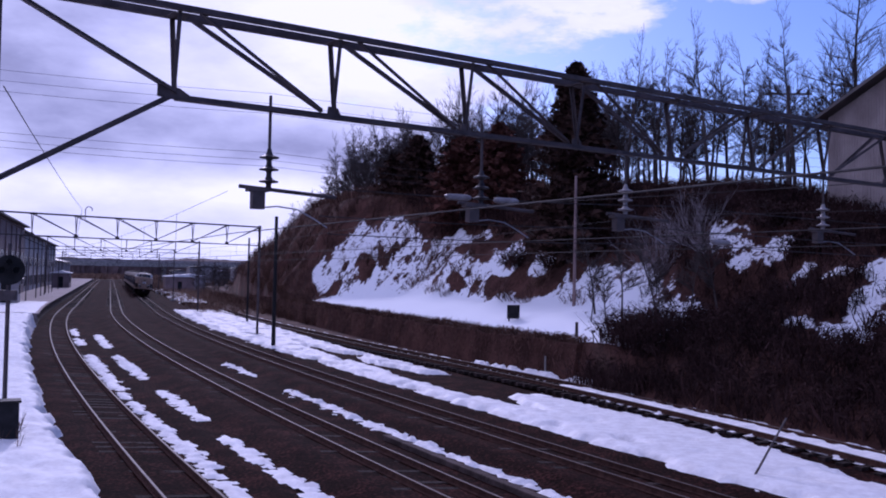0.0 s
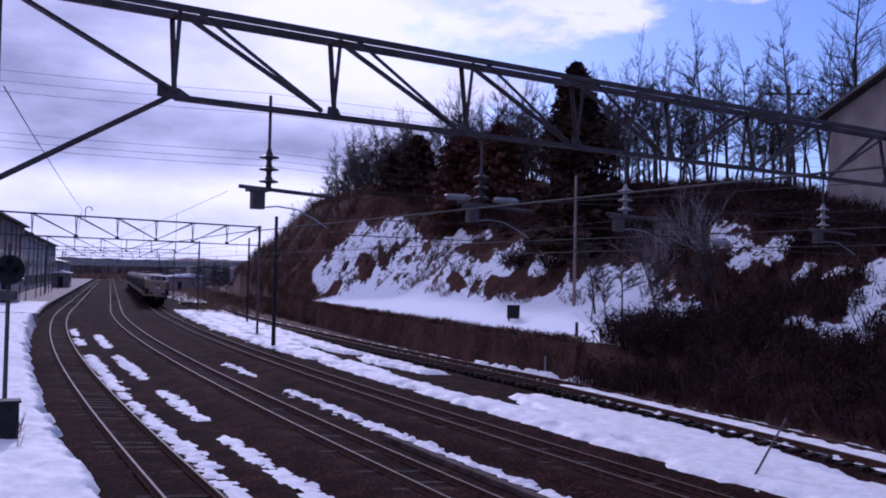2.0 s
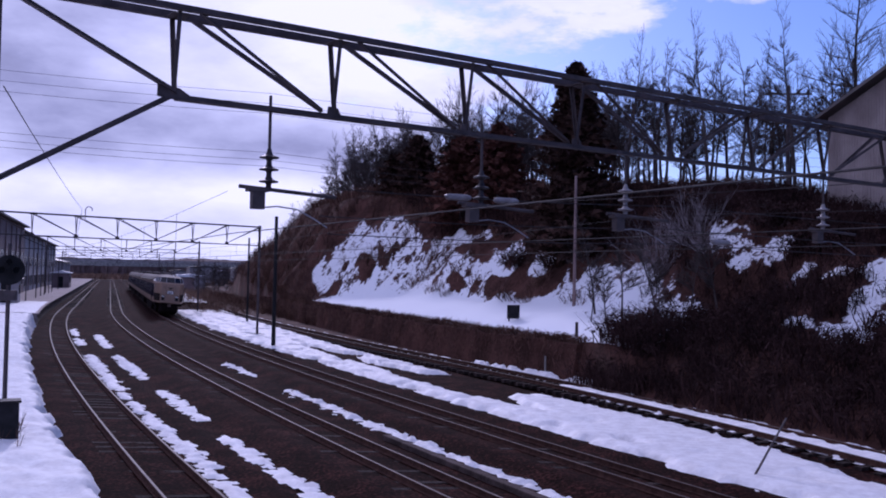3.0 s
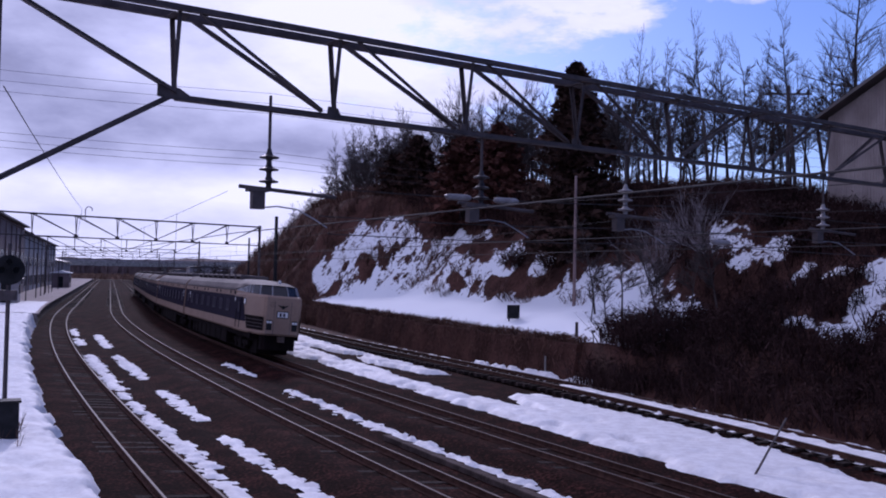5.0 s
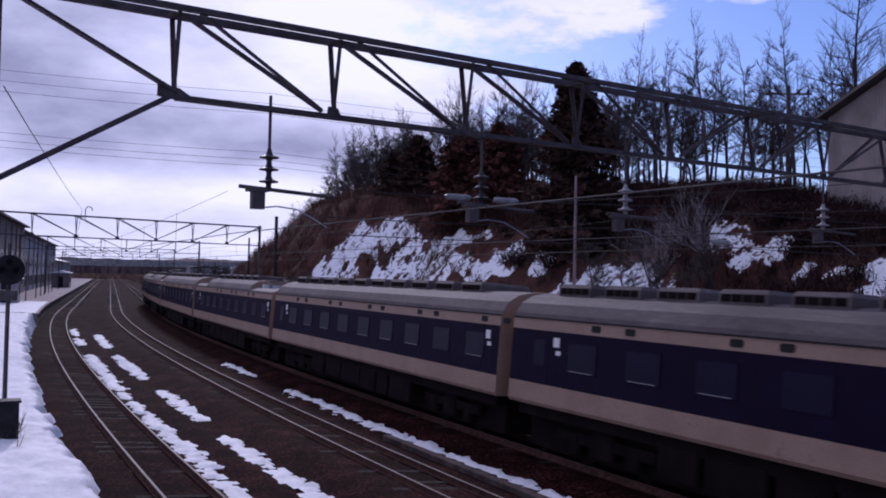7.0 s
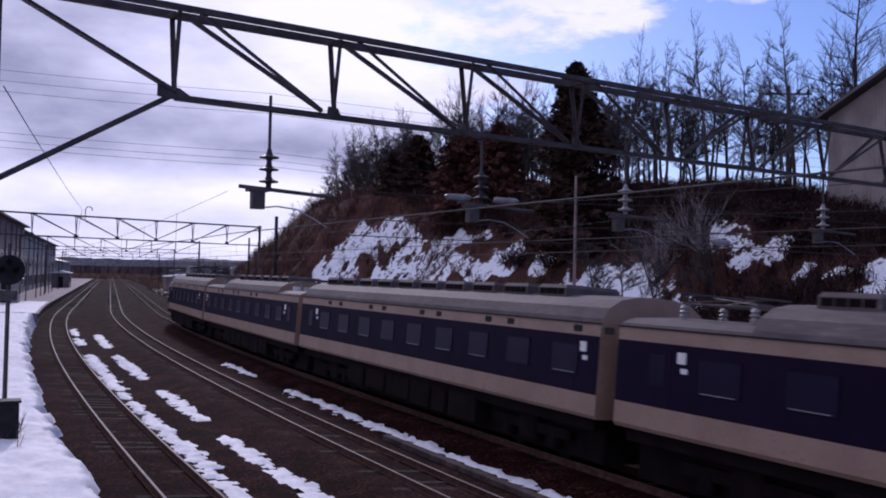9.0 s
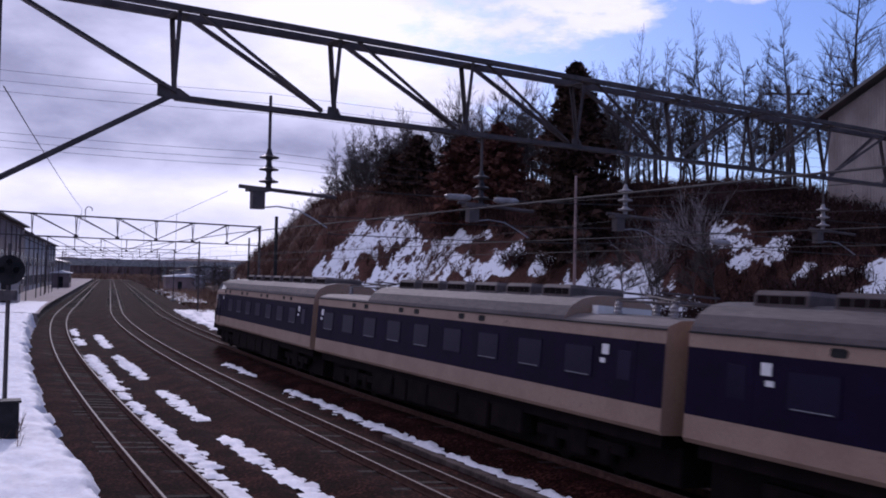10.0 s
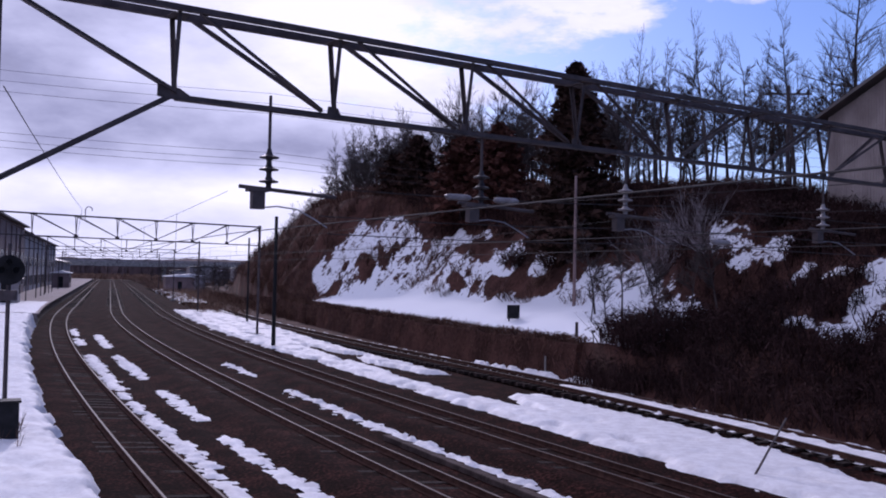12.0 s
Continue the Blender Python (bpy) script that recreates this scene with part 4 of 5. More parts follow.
def build_train():
    grp = "coupled cars of the express train"
    cab, plain, power = build_car("cab", grp), build_car("plain", grp), build_car("power", grp)
    TRAIN.append((cab, 1))
    TRAIN.append((plain, 1))
    TRAIN.append((power, 1))
    TRAIN.append((copy_thing(plain, Matrix()), 1))
    TRAIN.append((copy_thing(power, Matrix()), -1))
    TRAIN.append((copy_thing(cab, Matrix()), -1))


def car_pose(s, turned):
    """A car whose bogies stand on the express line either side of s."""
    f, b = at(s - 7.0, 0.12, -0.04), at(s + 7.0, 0.12, -0.04)
    d = (f - b).normalized()
    m = Matrix.Translation((f + b) / 2) @ Matrix.Rotation(math.atan2(d.y, d.x), 4, "Z") @ Matrix.Rotation(-CANT, 4, "X")
    return m @ Matrix.Rotation(math.pi, 4, "Z") if turned < 0 else m


def motions():
    """The express runs along the line at a steady pace."""
    for i, (car, turned) in enumerate(TRAIN):
        rows = []
        for k in range(49):
            t = k * 0.25
            nose = -3.85 - 23.3 * (t - 5.5) - 1.1 * max(0.0, t - 11.0) ** 3
            rows.append((t, car_pose(nose + CAR / 2 + CAR * i, turned)))
        walk(car, rows)


build_train()


# ---------------------------------------------------------------- trees and undergrowth
def ground_z(s, v):
    return hill_z(s, v) - 0.05


def limb(g, p, d, length, r, depth, twist):
    """A limb that bends, tapers and forks."""
    segs = 3 if depth < 3 else 2
    q = p.copy()
    for k in range(segs):
        d = (d + Vector((rnd(-1, 1), rnd(-1, 1), rnd(-0.35, 0.7))) * 0.14 * twist).normalized()
        e = q + d * length / segs
        r2 = r * (0.84 if depth < 4 else 0.7)
        g.tube(q, e, max(r, 0.010), max(r2, 0.007), 5 if depth < 2 else 3, caps=False)
        if depth < 4 and (depth > 0 or k > 0):
            for _ in range(2 if depth else 3):
                az = rnd(0, 2 * math.pi)
                out = (d * rnd(0.9, 1.5) + Vector((math.cos(az), math.sin(az), rnd(0.0, 0.5))) * 0.8).normalized()
                limb(g, q.lerp(e, rnd(0.2, 1.0)), out, length * rnd(0.42, 0.62), r2 * rnd(0.38, 0.55), depth + 1 if depth else 2, twist)
        q, r = e, r2
    if depth < 4:
        limb(g, q, d, length * 0.55, r * 0.8, depth + 1, twist)


def bare_tree(seed, height, twist=1.0, clear=0.35):
    random.seed(seed)
    t = thing("bare_tree", "leafless slender deciduous tree on the hilltop", "tree", None, "bare trees on the hill")
    g = G()
    r = height * 0.0125
    q, d = Vector((0, 0, -0.4)), Vector((rnd(-0.06, 0.06), rnd(-0.06, 0.06), 1)).normalized()
    n = 7
    stops = []
    for k in range(n):
        d = (d + Vector((rnd(-1, 1), rnd(-1, 1), 0.3)) * 0.05 * twist).normalized()
        e = q + d * (height * 0.86 / n)
        g.tube(q, e, r * (1 - k / n * 0.8), r * (1 - (k + 1) / n * 0.8), 7, caps=False)
        stops.append((q.copy(), e.copy(), r * (1 - k / n * 0.8), k / n))
        q = e
    part("trunk", g, BARK, t)
    g = G()
    for a, b, rr, f in stops:
        if f < clear:
            continue
        for _ in range(6):
            az = rnd(0, 2 * math.pi)
            out = Vector((math.cos(az), math.sin(az), rnd(0.15, 1.1))).normalized()
            limb(g, a.lerp(b, rnd(0, 1)), out, height * rnd(0.12, 0.22) * (1.25 - f), rr * rnd(0.3, 0.5), 2, twist)
    limb(g, q, d, height * 0.16, r * 0.2, 2, twist)
    part("crown", g, BARK, t)
    return t


def conifer(name, seed, height, width, label, mat_=None):
    random.seed(seed)
    t = thing(name, label, "tree", None, "evergreen trees on the hill")
    g = G()
    g.tube((0, 0, -0.5), (0.05, 0.03, height * 0.55), width * 0.055, width * 0.03, 8)
    g.tube((0.05, 0.03, height * 0.55), (0, 0, height), width * 0.03, 0.01, 6)
    part("trunk", g, BARK, t)
    g = G()
    n = int(height * 44)
    for i in range(n):
        f = (i + rnd(0, 1)) / n
        z = height * (0.03 + 0.97 * f ** 0.9)
        reach = width / 2 * (1 - f) ** 0.68 * rnd(0.5, 1.08) + 0.1
        az = rnd(0, 2 * math.pi)
        dirn = Vector((math.cos(az), math.sin(az), rnd(-0.25, 0.3)))
        tip = Vector((0, 0, z)) + dirn * reach
        g.tube((0, 0, z - 0.05), tip, 0.025, 0.008, 3, caps=False)
        # sprays along the bough
        for k in range(12):
            c = Vector((0, 0, z)).lerp(tip, rnd(0.25, 1.06))
            a = Vector((rnd(-1, 1), rnd(-1, 1), rnd(-0.5, 0.5))) * 0.42
            b = Vector((rnd(-1, 1), rnd(-1, 1), rnd(-0.9, 0.2))) * 0.38
            h = Vector((rnd(-1, 1), rnd(-1, 1), rnd(-1, 1))) * 0.10
            g.face([c - a, c + b, c + a + h])
            g.face([c - b * 0.7, c + a * 0.6, c + b + h])
    part("crown", g, mat_ or NEEDLES, t)
    return t


def scrub(name, spots, label, mat_, hmin, hmax, blades=6, seed=1, lean=0.5):
    """Tangled stems standing on the slope, past counting."""
    random.seed(seed)
    g = G()
    V_, F_ = g.v, g.f
    for s, v, k in spots:
        p = at(s, v, ground_z(s, v))
        for _ in range(blades):
            h = rnd(hmin, hmax) * k
            az, l = rnd(0, 2 * math.pi), rnd(0.1, lean)
            d = Vector((math.cos(az) * l, math.sin(az) * l, 1)) * h
            o = Vector((rnd(-0.25, 0.25), rnd(-0.25, 0.25), 0))
            w = Vector((rnd(-1, 1), rnd(-1, 1), 0)) * rnd(0.012, 0.035)
            m = p + o + d * 0.55 + Vector((rnd(-0.1, 0.1), rnd(-0.1, 0.1), 0))
            i = len(V_)
            V_ += [tuple(p + o - w), tuple(p + o + w), tuple(m + w * 0.7), tuple(p + o + d), tuple(m - w * 0.7)]
            F_.append((i, i + 1, i + 2, i + 3, i + 4))
            for _k in range(3):
                c = (p + o).lerp(p + o + d, rnd(0.35, 1.0))
                e = c + Vector((rnd(-1, 1), rnd(-1, 1), rnd(-0.2, 0.9))) * h * 0.28
                u = Vector((rnd(-1, 1), rnd(-1, 1), rnd(-1, 1))) * 0.02
                i = len(V_)
                V_ += [tuple(c - u), tuple(c + u), tuple(e)]
                F_.append((i, i + 1, i + 2))
    g.m = [0] * len(F_)
    return tagged(part(name, g, mat_), label, "undergrowth", "", "stuff")


def bush(name, seed, r, label, mat_=None, leafy=True, squash=0.8, wood=None):
    """A dense shrub: stems from the root and small leaves in ragged clumps."""
    random.seed(seed)
    t = thing(name, label, "bush", None, "bushes on the bank")
    g = G()
    tips = []
    for _ in range(26):
        az, el = rnd(0, 2 * math.pi), rnd(0.25, 1.5)
        d = Vector((math.cos(az) * math.cos(el), math.sin(az) * math.cos(el), math.sin(el) * squash))
        q = Vector((rnd(-0.15, 0.15), rnd(-0.15, 0.15), -0.2))
        L_ = r * rnd(0.6, 1.1)
        for k in range(3):
            e = q + (d + Vector((rnd(-1, 1), rnd(-1, 1), rnd(-1, 1))) * 0.25) * L_ / 3
            g.tube(q, e, 0.02 * (1 - k * 0.25), 0.02 * (0.75 - k * 0.25), 3, caps=False)
            for _k in range(4):
                f = e + Vector((rnd(-1, 1), rnd(-1, 1), rnd(-0.6, 1))) * r * 0.25
                g.tube(q.lerp(e, rnd(0, 1)), f, 0.007, 0.003, 3, caps=False)
                tips.append(f)
            q = e
            tips.append(q)
    part("framework", g, wood or BARK, t)
    if leafy:
        g = G()
        for p in tips:
            for _ in range(7):
                c = p + Vector((rnd(-1, 1), rnd(-1, 1), rnd(-1, 1))) * r * 0.16
                a, b = Vector((rnd(-1, 1), rnd(-1, 1), rnd(-1, 1))) * 0.075, Vector((rnd(-1, 1), rnd(-1, 1), rnd(-1, 1))) * 0.06
                g.face([c - a, c - b, c + a, c + b])
        part("leaves", g, mat_ or SCRUB_DARK, t)
    return t


def stand(ob, s, v, turn=0.0, scale=1.0, z=None):
    """The pose of a plant rooted at (s, v)."""
    return Matrix.Translation(at(s, v, ground_z(s, v) if z is None else z)) @ Matrix.Rotation(turn, 4, "Z")


def build_woods():
    kinds = [bare_tree(11, 8.5, 1.5, 0.35), bare_tree(12, 9.6, 1.7, 0.4), bare_tree(13, 7.5, 1.6, 0.3), bare_tree(14, 10.2, 1.4, 0.45), bare_tree(15, 9.0, 1.9, 0.3), bare_tree(16, 6.5, 1.7, 0.25)]
    used = set()
    random.seed(77)
    spots = []
    for i in range(330):
        s, v = rnd(-20, 92), 24.0 + 20 * rnd(0, 1) ** 1.5
        if s < 0 and v < 31:
            v += 7
        spots.append((s, v))
    spots += [(-3.0, 37.0), (-1.0, 33.0)]
    for i, (s, v) in enumerate(spots):
        k = i % len(kinds)
        m = stand(kinds[k], s, v, rnd(0, 6.28))
        if k in used:
            copy_thing(kinds[k], m)
        else:
            used.add(k)
            kinds[k].matrix_basis = m
    big = bare_tree(21, 14.5, 1.4, 0.35)
    big["label"] = "tall leafless tree with spreading branches behind the shed"
    big.matrix_basis = stand(big, 0.6, 32.8, 1.0)
    copy_thing(big, stand(big, -1.6, 35.0, 3.0))
    c = conifer("cedar", 31, 12.0, 7.0, "tall dense dark brown cedar standing on the slope", CEDAR)
    c.matrix_basis = stand(c, 9.9, 18.8)
    d = conifer("cedar", 32, 8.0, 8.0, "reddish-brown winter cedar on the slope", RUSSET)
    d.matrix_basis = stand(d, 32.5, 21.6)
    copy_thing(d, stand(d, 27.0, 22.2, 1.0) @ Matrix.Scale(0.86, 4))
    e = conifer("pine", 33, 6.0, 6.4, "ragged dark brown pine on the shoulder of the hill", CEDAR)
    e.matrix_basis = stand(e, 48.0, 23.0)
    copy_thing(e, stand(e, 53.0, 22.0, 2.0) @ Matrix.Scale(0.7, 4))
    copy_thing(e, stand(e, 42.5, 24.5, 4.0) @ Matrix.Scale(0.85, 4))
    # twisted small trees on the far shoulder
    random.seed(5)
    small = bare_tree(41, 5.0, 2.2, 0.1)
    small["label"] = "small crooked leafless tree on the shoulder"
    small.matrix_basis = stand(small, 66, 23, 0)
    for s, v in ((72, 22), (78, 21), (60, 24), (84, 22), (55, 25), (69, 25), (90, 21), (96, 20), (63, 27)):
        copy_thing(small, stand(small, s, v, rnd(0, 6)))


    # slim dark saplings rising out of the thicket by the siding
    sap = bare_tree(43, 5.2, 2.0, 0.3)
    sap["label"] = "slim leaning leafless sapling in the thicket"
    sap.matrix_basis = stand(sap, 1.8, 15.2, 0)
    for s, v, k in ((-0.8, 15.0, 0.9), (-3.0, 15.5, 1.0), (-4.6, 16.0, 0.8), (0.4, 14.0, 0.6), (-2.0, 13.2, 0.7), (-6.0, 16.5, 0.9), (-5.0, 13.6, 0.6)):
        copy_thing(sap, stand(sap, s, v, rnd(0, 6)) @ Matrix.Rotation(rnd(-0.25, 0.25), 4, "X") @ Matrix.Scale(k, 4))


def build_undergrowth():
    random.seed(91)
    sp = []
    # dark thicket on the bank by the siding
    while len(sp) < 5200:
        s, v = rnd(-34, 2), rnd(9.0, 24)
        if s > -5 and v < 17:
            continue
        if v > 12.6 and hill_snow(s, v) > 0.22 and nz(s * 0.9, v * 0.9, 2.0) > -0.3:
            continue
        sp.append((s, v, (0.75 if s < -9 else 1.1) if v < 13 else 0.6))
    scrub("thicket", sp, "dense dark leafless thicket covering the bank", SCRUB_DARK, 0.5, 1.5, 7, 3, 0.9)
    sp = []
    while len(sp) < 6400:
        s, v = rnd(2, 130), rnd(11, 32)
        if hill_snow(s, v) > 0.2:
            continue
        if s < 40 and v < 22:
            continue
        sp.append((s, v, 0.9))
    scrub("hill_scrub", sp, "brown dead scrub covering the hillside", SCRUB, 0.5, 1.5, 6, 4, 0.8)
    sp = []
    while len(sp) < 2600:
        s = rnd(-4, 90)
        sp.append((s, 10.3 + 0.03 * max(0, s) + rnd(0.05, 0.5), 0.5))
    scrub("bank_grass", sp, "dead brown grass hanging over the low bank", SCRUB, 0.3, 0.8, 5, 6, 1.6)
    g = G()
    for _ in range(9000):
        s = rnd(-4, 92)
        p = at(s, 10.15 + 0.03 * max(0.0, s) + rnd(-0.12, 0.12), rnd(0.0, 1.55))
        d = Vector((rnd(-0.25, 0.25), -rnd(0.05, 0.3), rnd(-0.55, 0.25)))
        w = Vector((rnd(-1, 1), rnd(-1, 1), 0)) * 0.02
        g.face([p - w, p + w, p + d])
    tagged(part("hanging_grass", g, SCRUB), "dead grass hanging down the low bank", "grass", "", "stuff")
    sp = []
    while len(sp) < 420:
        s, v = rnd(5, 45), rnd(16.5, 23.5)
        if nz(s * 0.3, v * 0.4, 8.0) > 0.12:
            sp.append((s, v, 0.7))
    scrub("slope_scrub", sp, "clumps of dead brush poking through the snow", SCRUB, 0.4, 1.1, 7, 8, 1.0)
    sp = []
    while len(sp) < 2000:
        s, v = rnd(-14, 60), rnd(23.5, 31)
        if s < -1 and v < 33:
            v += 9
        sp.append((s, v, 0.6 + 1.2 * smooth(28, 44, s)))
    scrub("crest_brush", sp, "tall dark brush among the trees on the crest", SCRUB_DARK, 0.6, 1.6, 5, 9, 0.6)
    sp = []
    while len(sp) < 2600:
        s, v = rnd(-3, 47), rnd(19.2, 25)
        if hill_snow(s, v) < 0.15 and v > 20.4 + 0.9 * smooth(34, 42, s) - 0.9 * smooth(20, 12, s):
            sp.append((s, v, 0.8))
    scrub("slope_thicket", sp, "dark brown brush covering the upper slope", SCRUB_DARK, 0.5, 1.5, 6, 12, 0.9)
    b = bush("bush", 51, 1.7, "dense dark evergreen bush on the snowy bank")
    b.matrix_basis = stand(b, -9.0, 19.0)
    for s, v in ((-6.0, 20.0), (-12.8, 15.2), (-11.0, 14.0), (-7.5, 14.2), (-18, 16), (-9.5, 12.5), (-13.5, 12.0), (-17.0, 12.2), (-20.5, 12.5), (-6.5, 11.8), (-15.5, 20.0), (12.0, 19.0), (16.0, 18.6), (9.0, 19.5), (14.0, 21.0),
                 (-22.0, 15.0), (-5.0, 13.5), (-11.5, 10.8), (-15.0, 10.6), (-18.5, 10.6), (-22.0, 10.4), (-8.3, 10.8), (2.0, 23.0), (5.0, 24.0)):
        copy_thing(b, stand(b, s, v, rnd(0, 6)) @ Matrix.Scale(rnd(0.75, 1.0) if v > 17 or s > -8 else rnd(0.4, 0.6), 4))
    t = bush("twiggy_shrub", 52, 2.3, "pale leafless twiggy shrub dusted with snow", None, False, 1.3, GREY_TWIGS)
    t.matrix_basis = stand(t, 0.6, 18.6)
    for s, v in ((-0.8, 19.0), (-2.6, 18.4), (1.9, 18.9)):
        copy_thing(t, stand(t, s, v, rnd(0, 6)))


build_woods()
build_undergrowth()


# ---------------------------------------------------------------- hangers and wires
def hanger(v, pale):
    """The insulated drop tube and arm that holds the wires over one track."""
    t = thing("catenary_hanger", "pale ribbed insulators on a hanging steel tube" if pale else "dark ribbed insulators on a hanging steel tube under the portal", "wire hanger",
              place(-21.0 + 0.115 * v, v, 0), "wire hangers under the portal")
    g = G()
    g.tube((0, 0, 6.35), (0, 0, 7.35), 0.028)
    part("drop_tube", g, STEEL, t)
    g = G()
    prof = [(0.035, 6.42)]
    for z in (6.27, 6.06, 5.85):
        prof += [(0.05, z + 0.08), (0.075, z + 0.04), (0.17, z + 0.005), (0.165, z - 0.015), (0.06, z - 0.03), (0.045, z - 0.06)]
    prof += [(0.05, 5.74)]
    g.lathe(prof, 14)
    part("insulator", g, PORCELAIN_W if pale else PORCELAIN, t)
    g = G()
    g.tube((0, -0.52, 5.74), (0, 1.25, 5.64), 0.035, n=8)
    part("arm", g, STEEL, t)
    g = G()
    g.prism([(-0.09, -0.30), (0.09, -0.30), (0.09, -0.08), (-0.09, -0.08)], 5.36, 5.72)
    g.prism([(-0.11, -0.38), (0.11, -0.38), (0.11, -0.02), (-0.11, -0.02)], 5.66, 5.74)
    part("clamp", g, STEEL, t)
    g = G()
    pts = [Vector((0, -0.18, 5.38)), Vector((0.05, 0.15, 5.42)), Vector((0.1, 0.5, 5.38)), Vector((0.15, 0.8, 5.22)), Vector((0.2, 1.02, 5.08))]
    for a, b in zip(pts, pts[1:]):
        g.tube(a, b, 0.014)
    part("steady_arm", g, GALV, t)
    return t


for v_, pale in ((-8.75, False), (-4.2, False), (-0.2, True), (7.1, True)):
    hanger(v_, pale)


def wire(name, pts, r, label, group="overhead wires", sag=0.0, n=10):
    """One wire through the points, sagging between them."""
    line = []
    for a, b in zip(pts, pts[1:]):
        a, b = Vector(a), Vector(b)
        line += [a.lerp(b, i / n) - Vector((0, 0, sag * 4 * (i / n) * (1 - i / n))) for i in range(n)]
    line.append(Vector(pts[-1]))
    rings = []
    for i, p in enumerate(line):
        d = line[min(i + 1, len(line) - 1)] - line[max(i - 1, 0)]
        q = d.to_track_quat("Z", "Y")
        rings.append([p + q @ Vector((r * math.cos(k * 1.5708), r * math.sin(k * 1.5708), 0)) for k in range(4)])
    g = G()
    g.loft(rings)
    return tagged(part(name, g, WIRE), label, "wire", group)


def build_wires():
    posts = [-66, -21.6, 25, 62, 104, 150, 200, 250, 300]
    for v in (TRACK_1, TRACK_2, TRACK_3):
        wire("messenger_wire", [at(s, v, 5.68) for s in (posts[1:] if v == TRACK_1 else posts)], 0.0045, "dark messenger wire hung over the track", sag=0.35)
        z = 4.95
        wire("contact_wire", [at(s, v + (0.15 if i % 2 else -0.15), z) for i, s in enumerate(posts)], 0.008, "thin copper contact wire over the track", sag=0.02)
        g = G()
        for a, b in zip(posts[1:4], posts[2:5]):
            for i in range(1, 9):
                f = i / 9
                p = at(a, v).lerp(at(b, v), f)
                g.tube(p + Vector((0, 0, 5.68 - 1.4 * f * (1 - f))), p + Vector((0, 0, 4.95)), 0.005, n=3, caps=False)
        d = part("dropper", g, WIRE)
        tagged(d, "thin dropper wires between messenger and contact wire", "wire", "overhead wires", "stuff")
    wire("feeder_wire", [at(-20.0, -12.9, 7.4), at(22.4, -8.4, 7.9), at(63.5, -8.4, 7.9), at(105, -8.4, 7.9)], 0.012, "heavy dark feeder wire along the posts", sag=0.12)
    # cross-span wires under the portal
    for z, d in ((5.86, 0.0), (5.35, 0.25), (5.0, -0.2)):
        wire("span_wire", [at(-21.4 + d, -7.5, z), at(-21.2 + d, 1.0, z + 0.12), at(-21.0 + d, 15.0, z + 0.05)], 0.009, "thin span wire across the tracks", sag=0.06)
    for v, z in ((-4.62, 5.86), (-3.5, 5.85), (2.4, 5.2)):
        t = place(-21.3, v, z)
        g = G()
        g.lathe([(0.02, -0.3), (0.05, -0.26), (0.066, -0.2), (0.066, 0.2), (0.05, 0.26), (0.02, 0.3)], 10, 0, t @ Matrix.Rotation(math.pi / 2, 4, "X"))
        tagged(part("strain_insulator", g, PORCELAIN_W), "pale grey strain insulator in the span wire", "insulator", "strain insulators")
    # power lines high up beyond the line
    for z in (16.4, 17.2, 18.0, 12.2, 12.7, 13.3):
        wire("power_line", [(-60, 64, z + 3.2), (-14, 74, z + 0.5), (40, 86, z - 1.5)], 0.014, "thin power line crossing the sky", "power lines", 0.6)


build_wires()


# ---------------------------------------------------------------- poles, signal, small lineside things
def pole(name, s, v, h, r, label, mat_, z=None, lean=0.0, group="lineside poles"):
    z = ground_z(s, v) if z is None else z
    t = thing(name, label, "pole", place(s, v, z) @ Matrix.Rotation(radians(lean), 4, "X"), group)
    g = G()
    g.tube((0, 0, -0.4), (0, 0, h), r, r * 0.75, 10)
    part("shaft", g, mat_, t)
    g = G()
    g.lathe([(r * 0.8, h), (r * 0.9, h + 0.03), (r * 0.5, h + 0.07), (0.0, h + 0.08)], 10)
    part("cap", g, mat_, t)
    return t


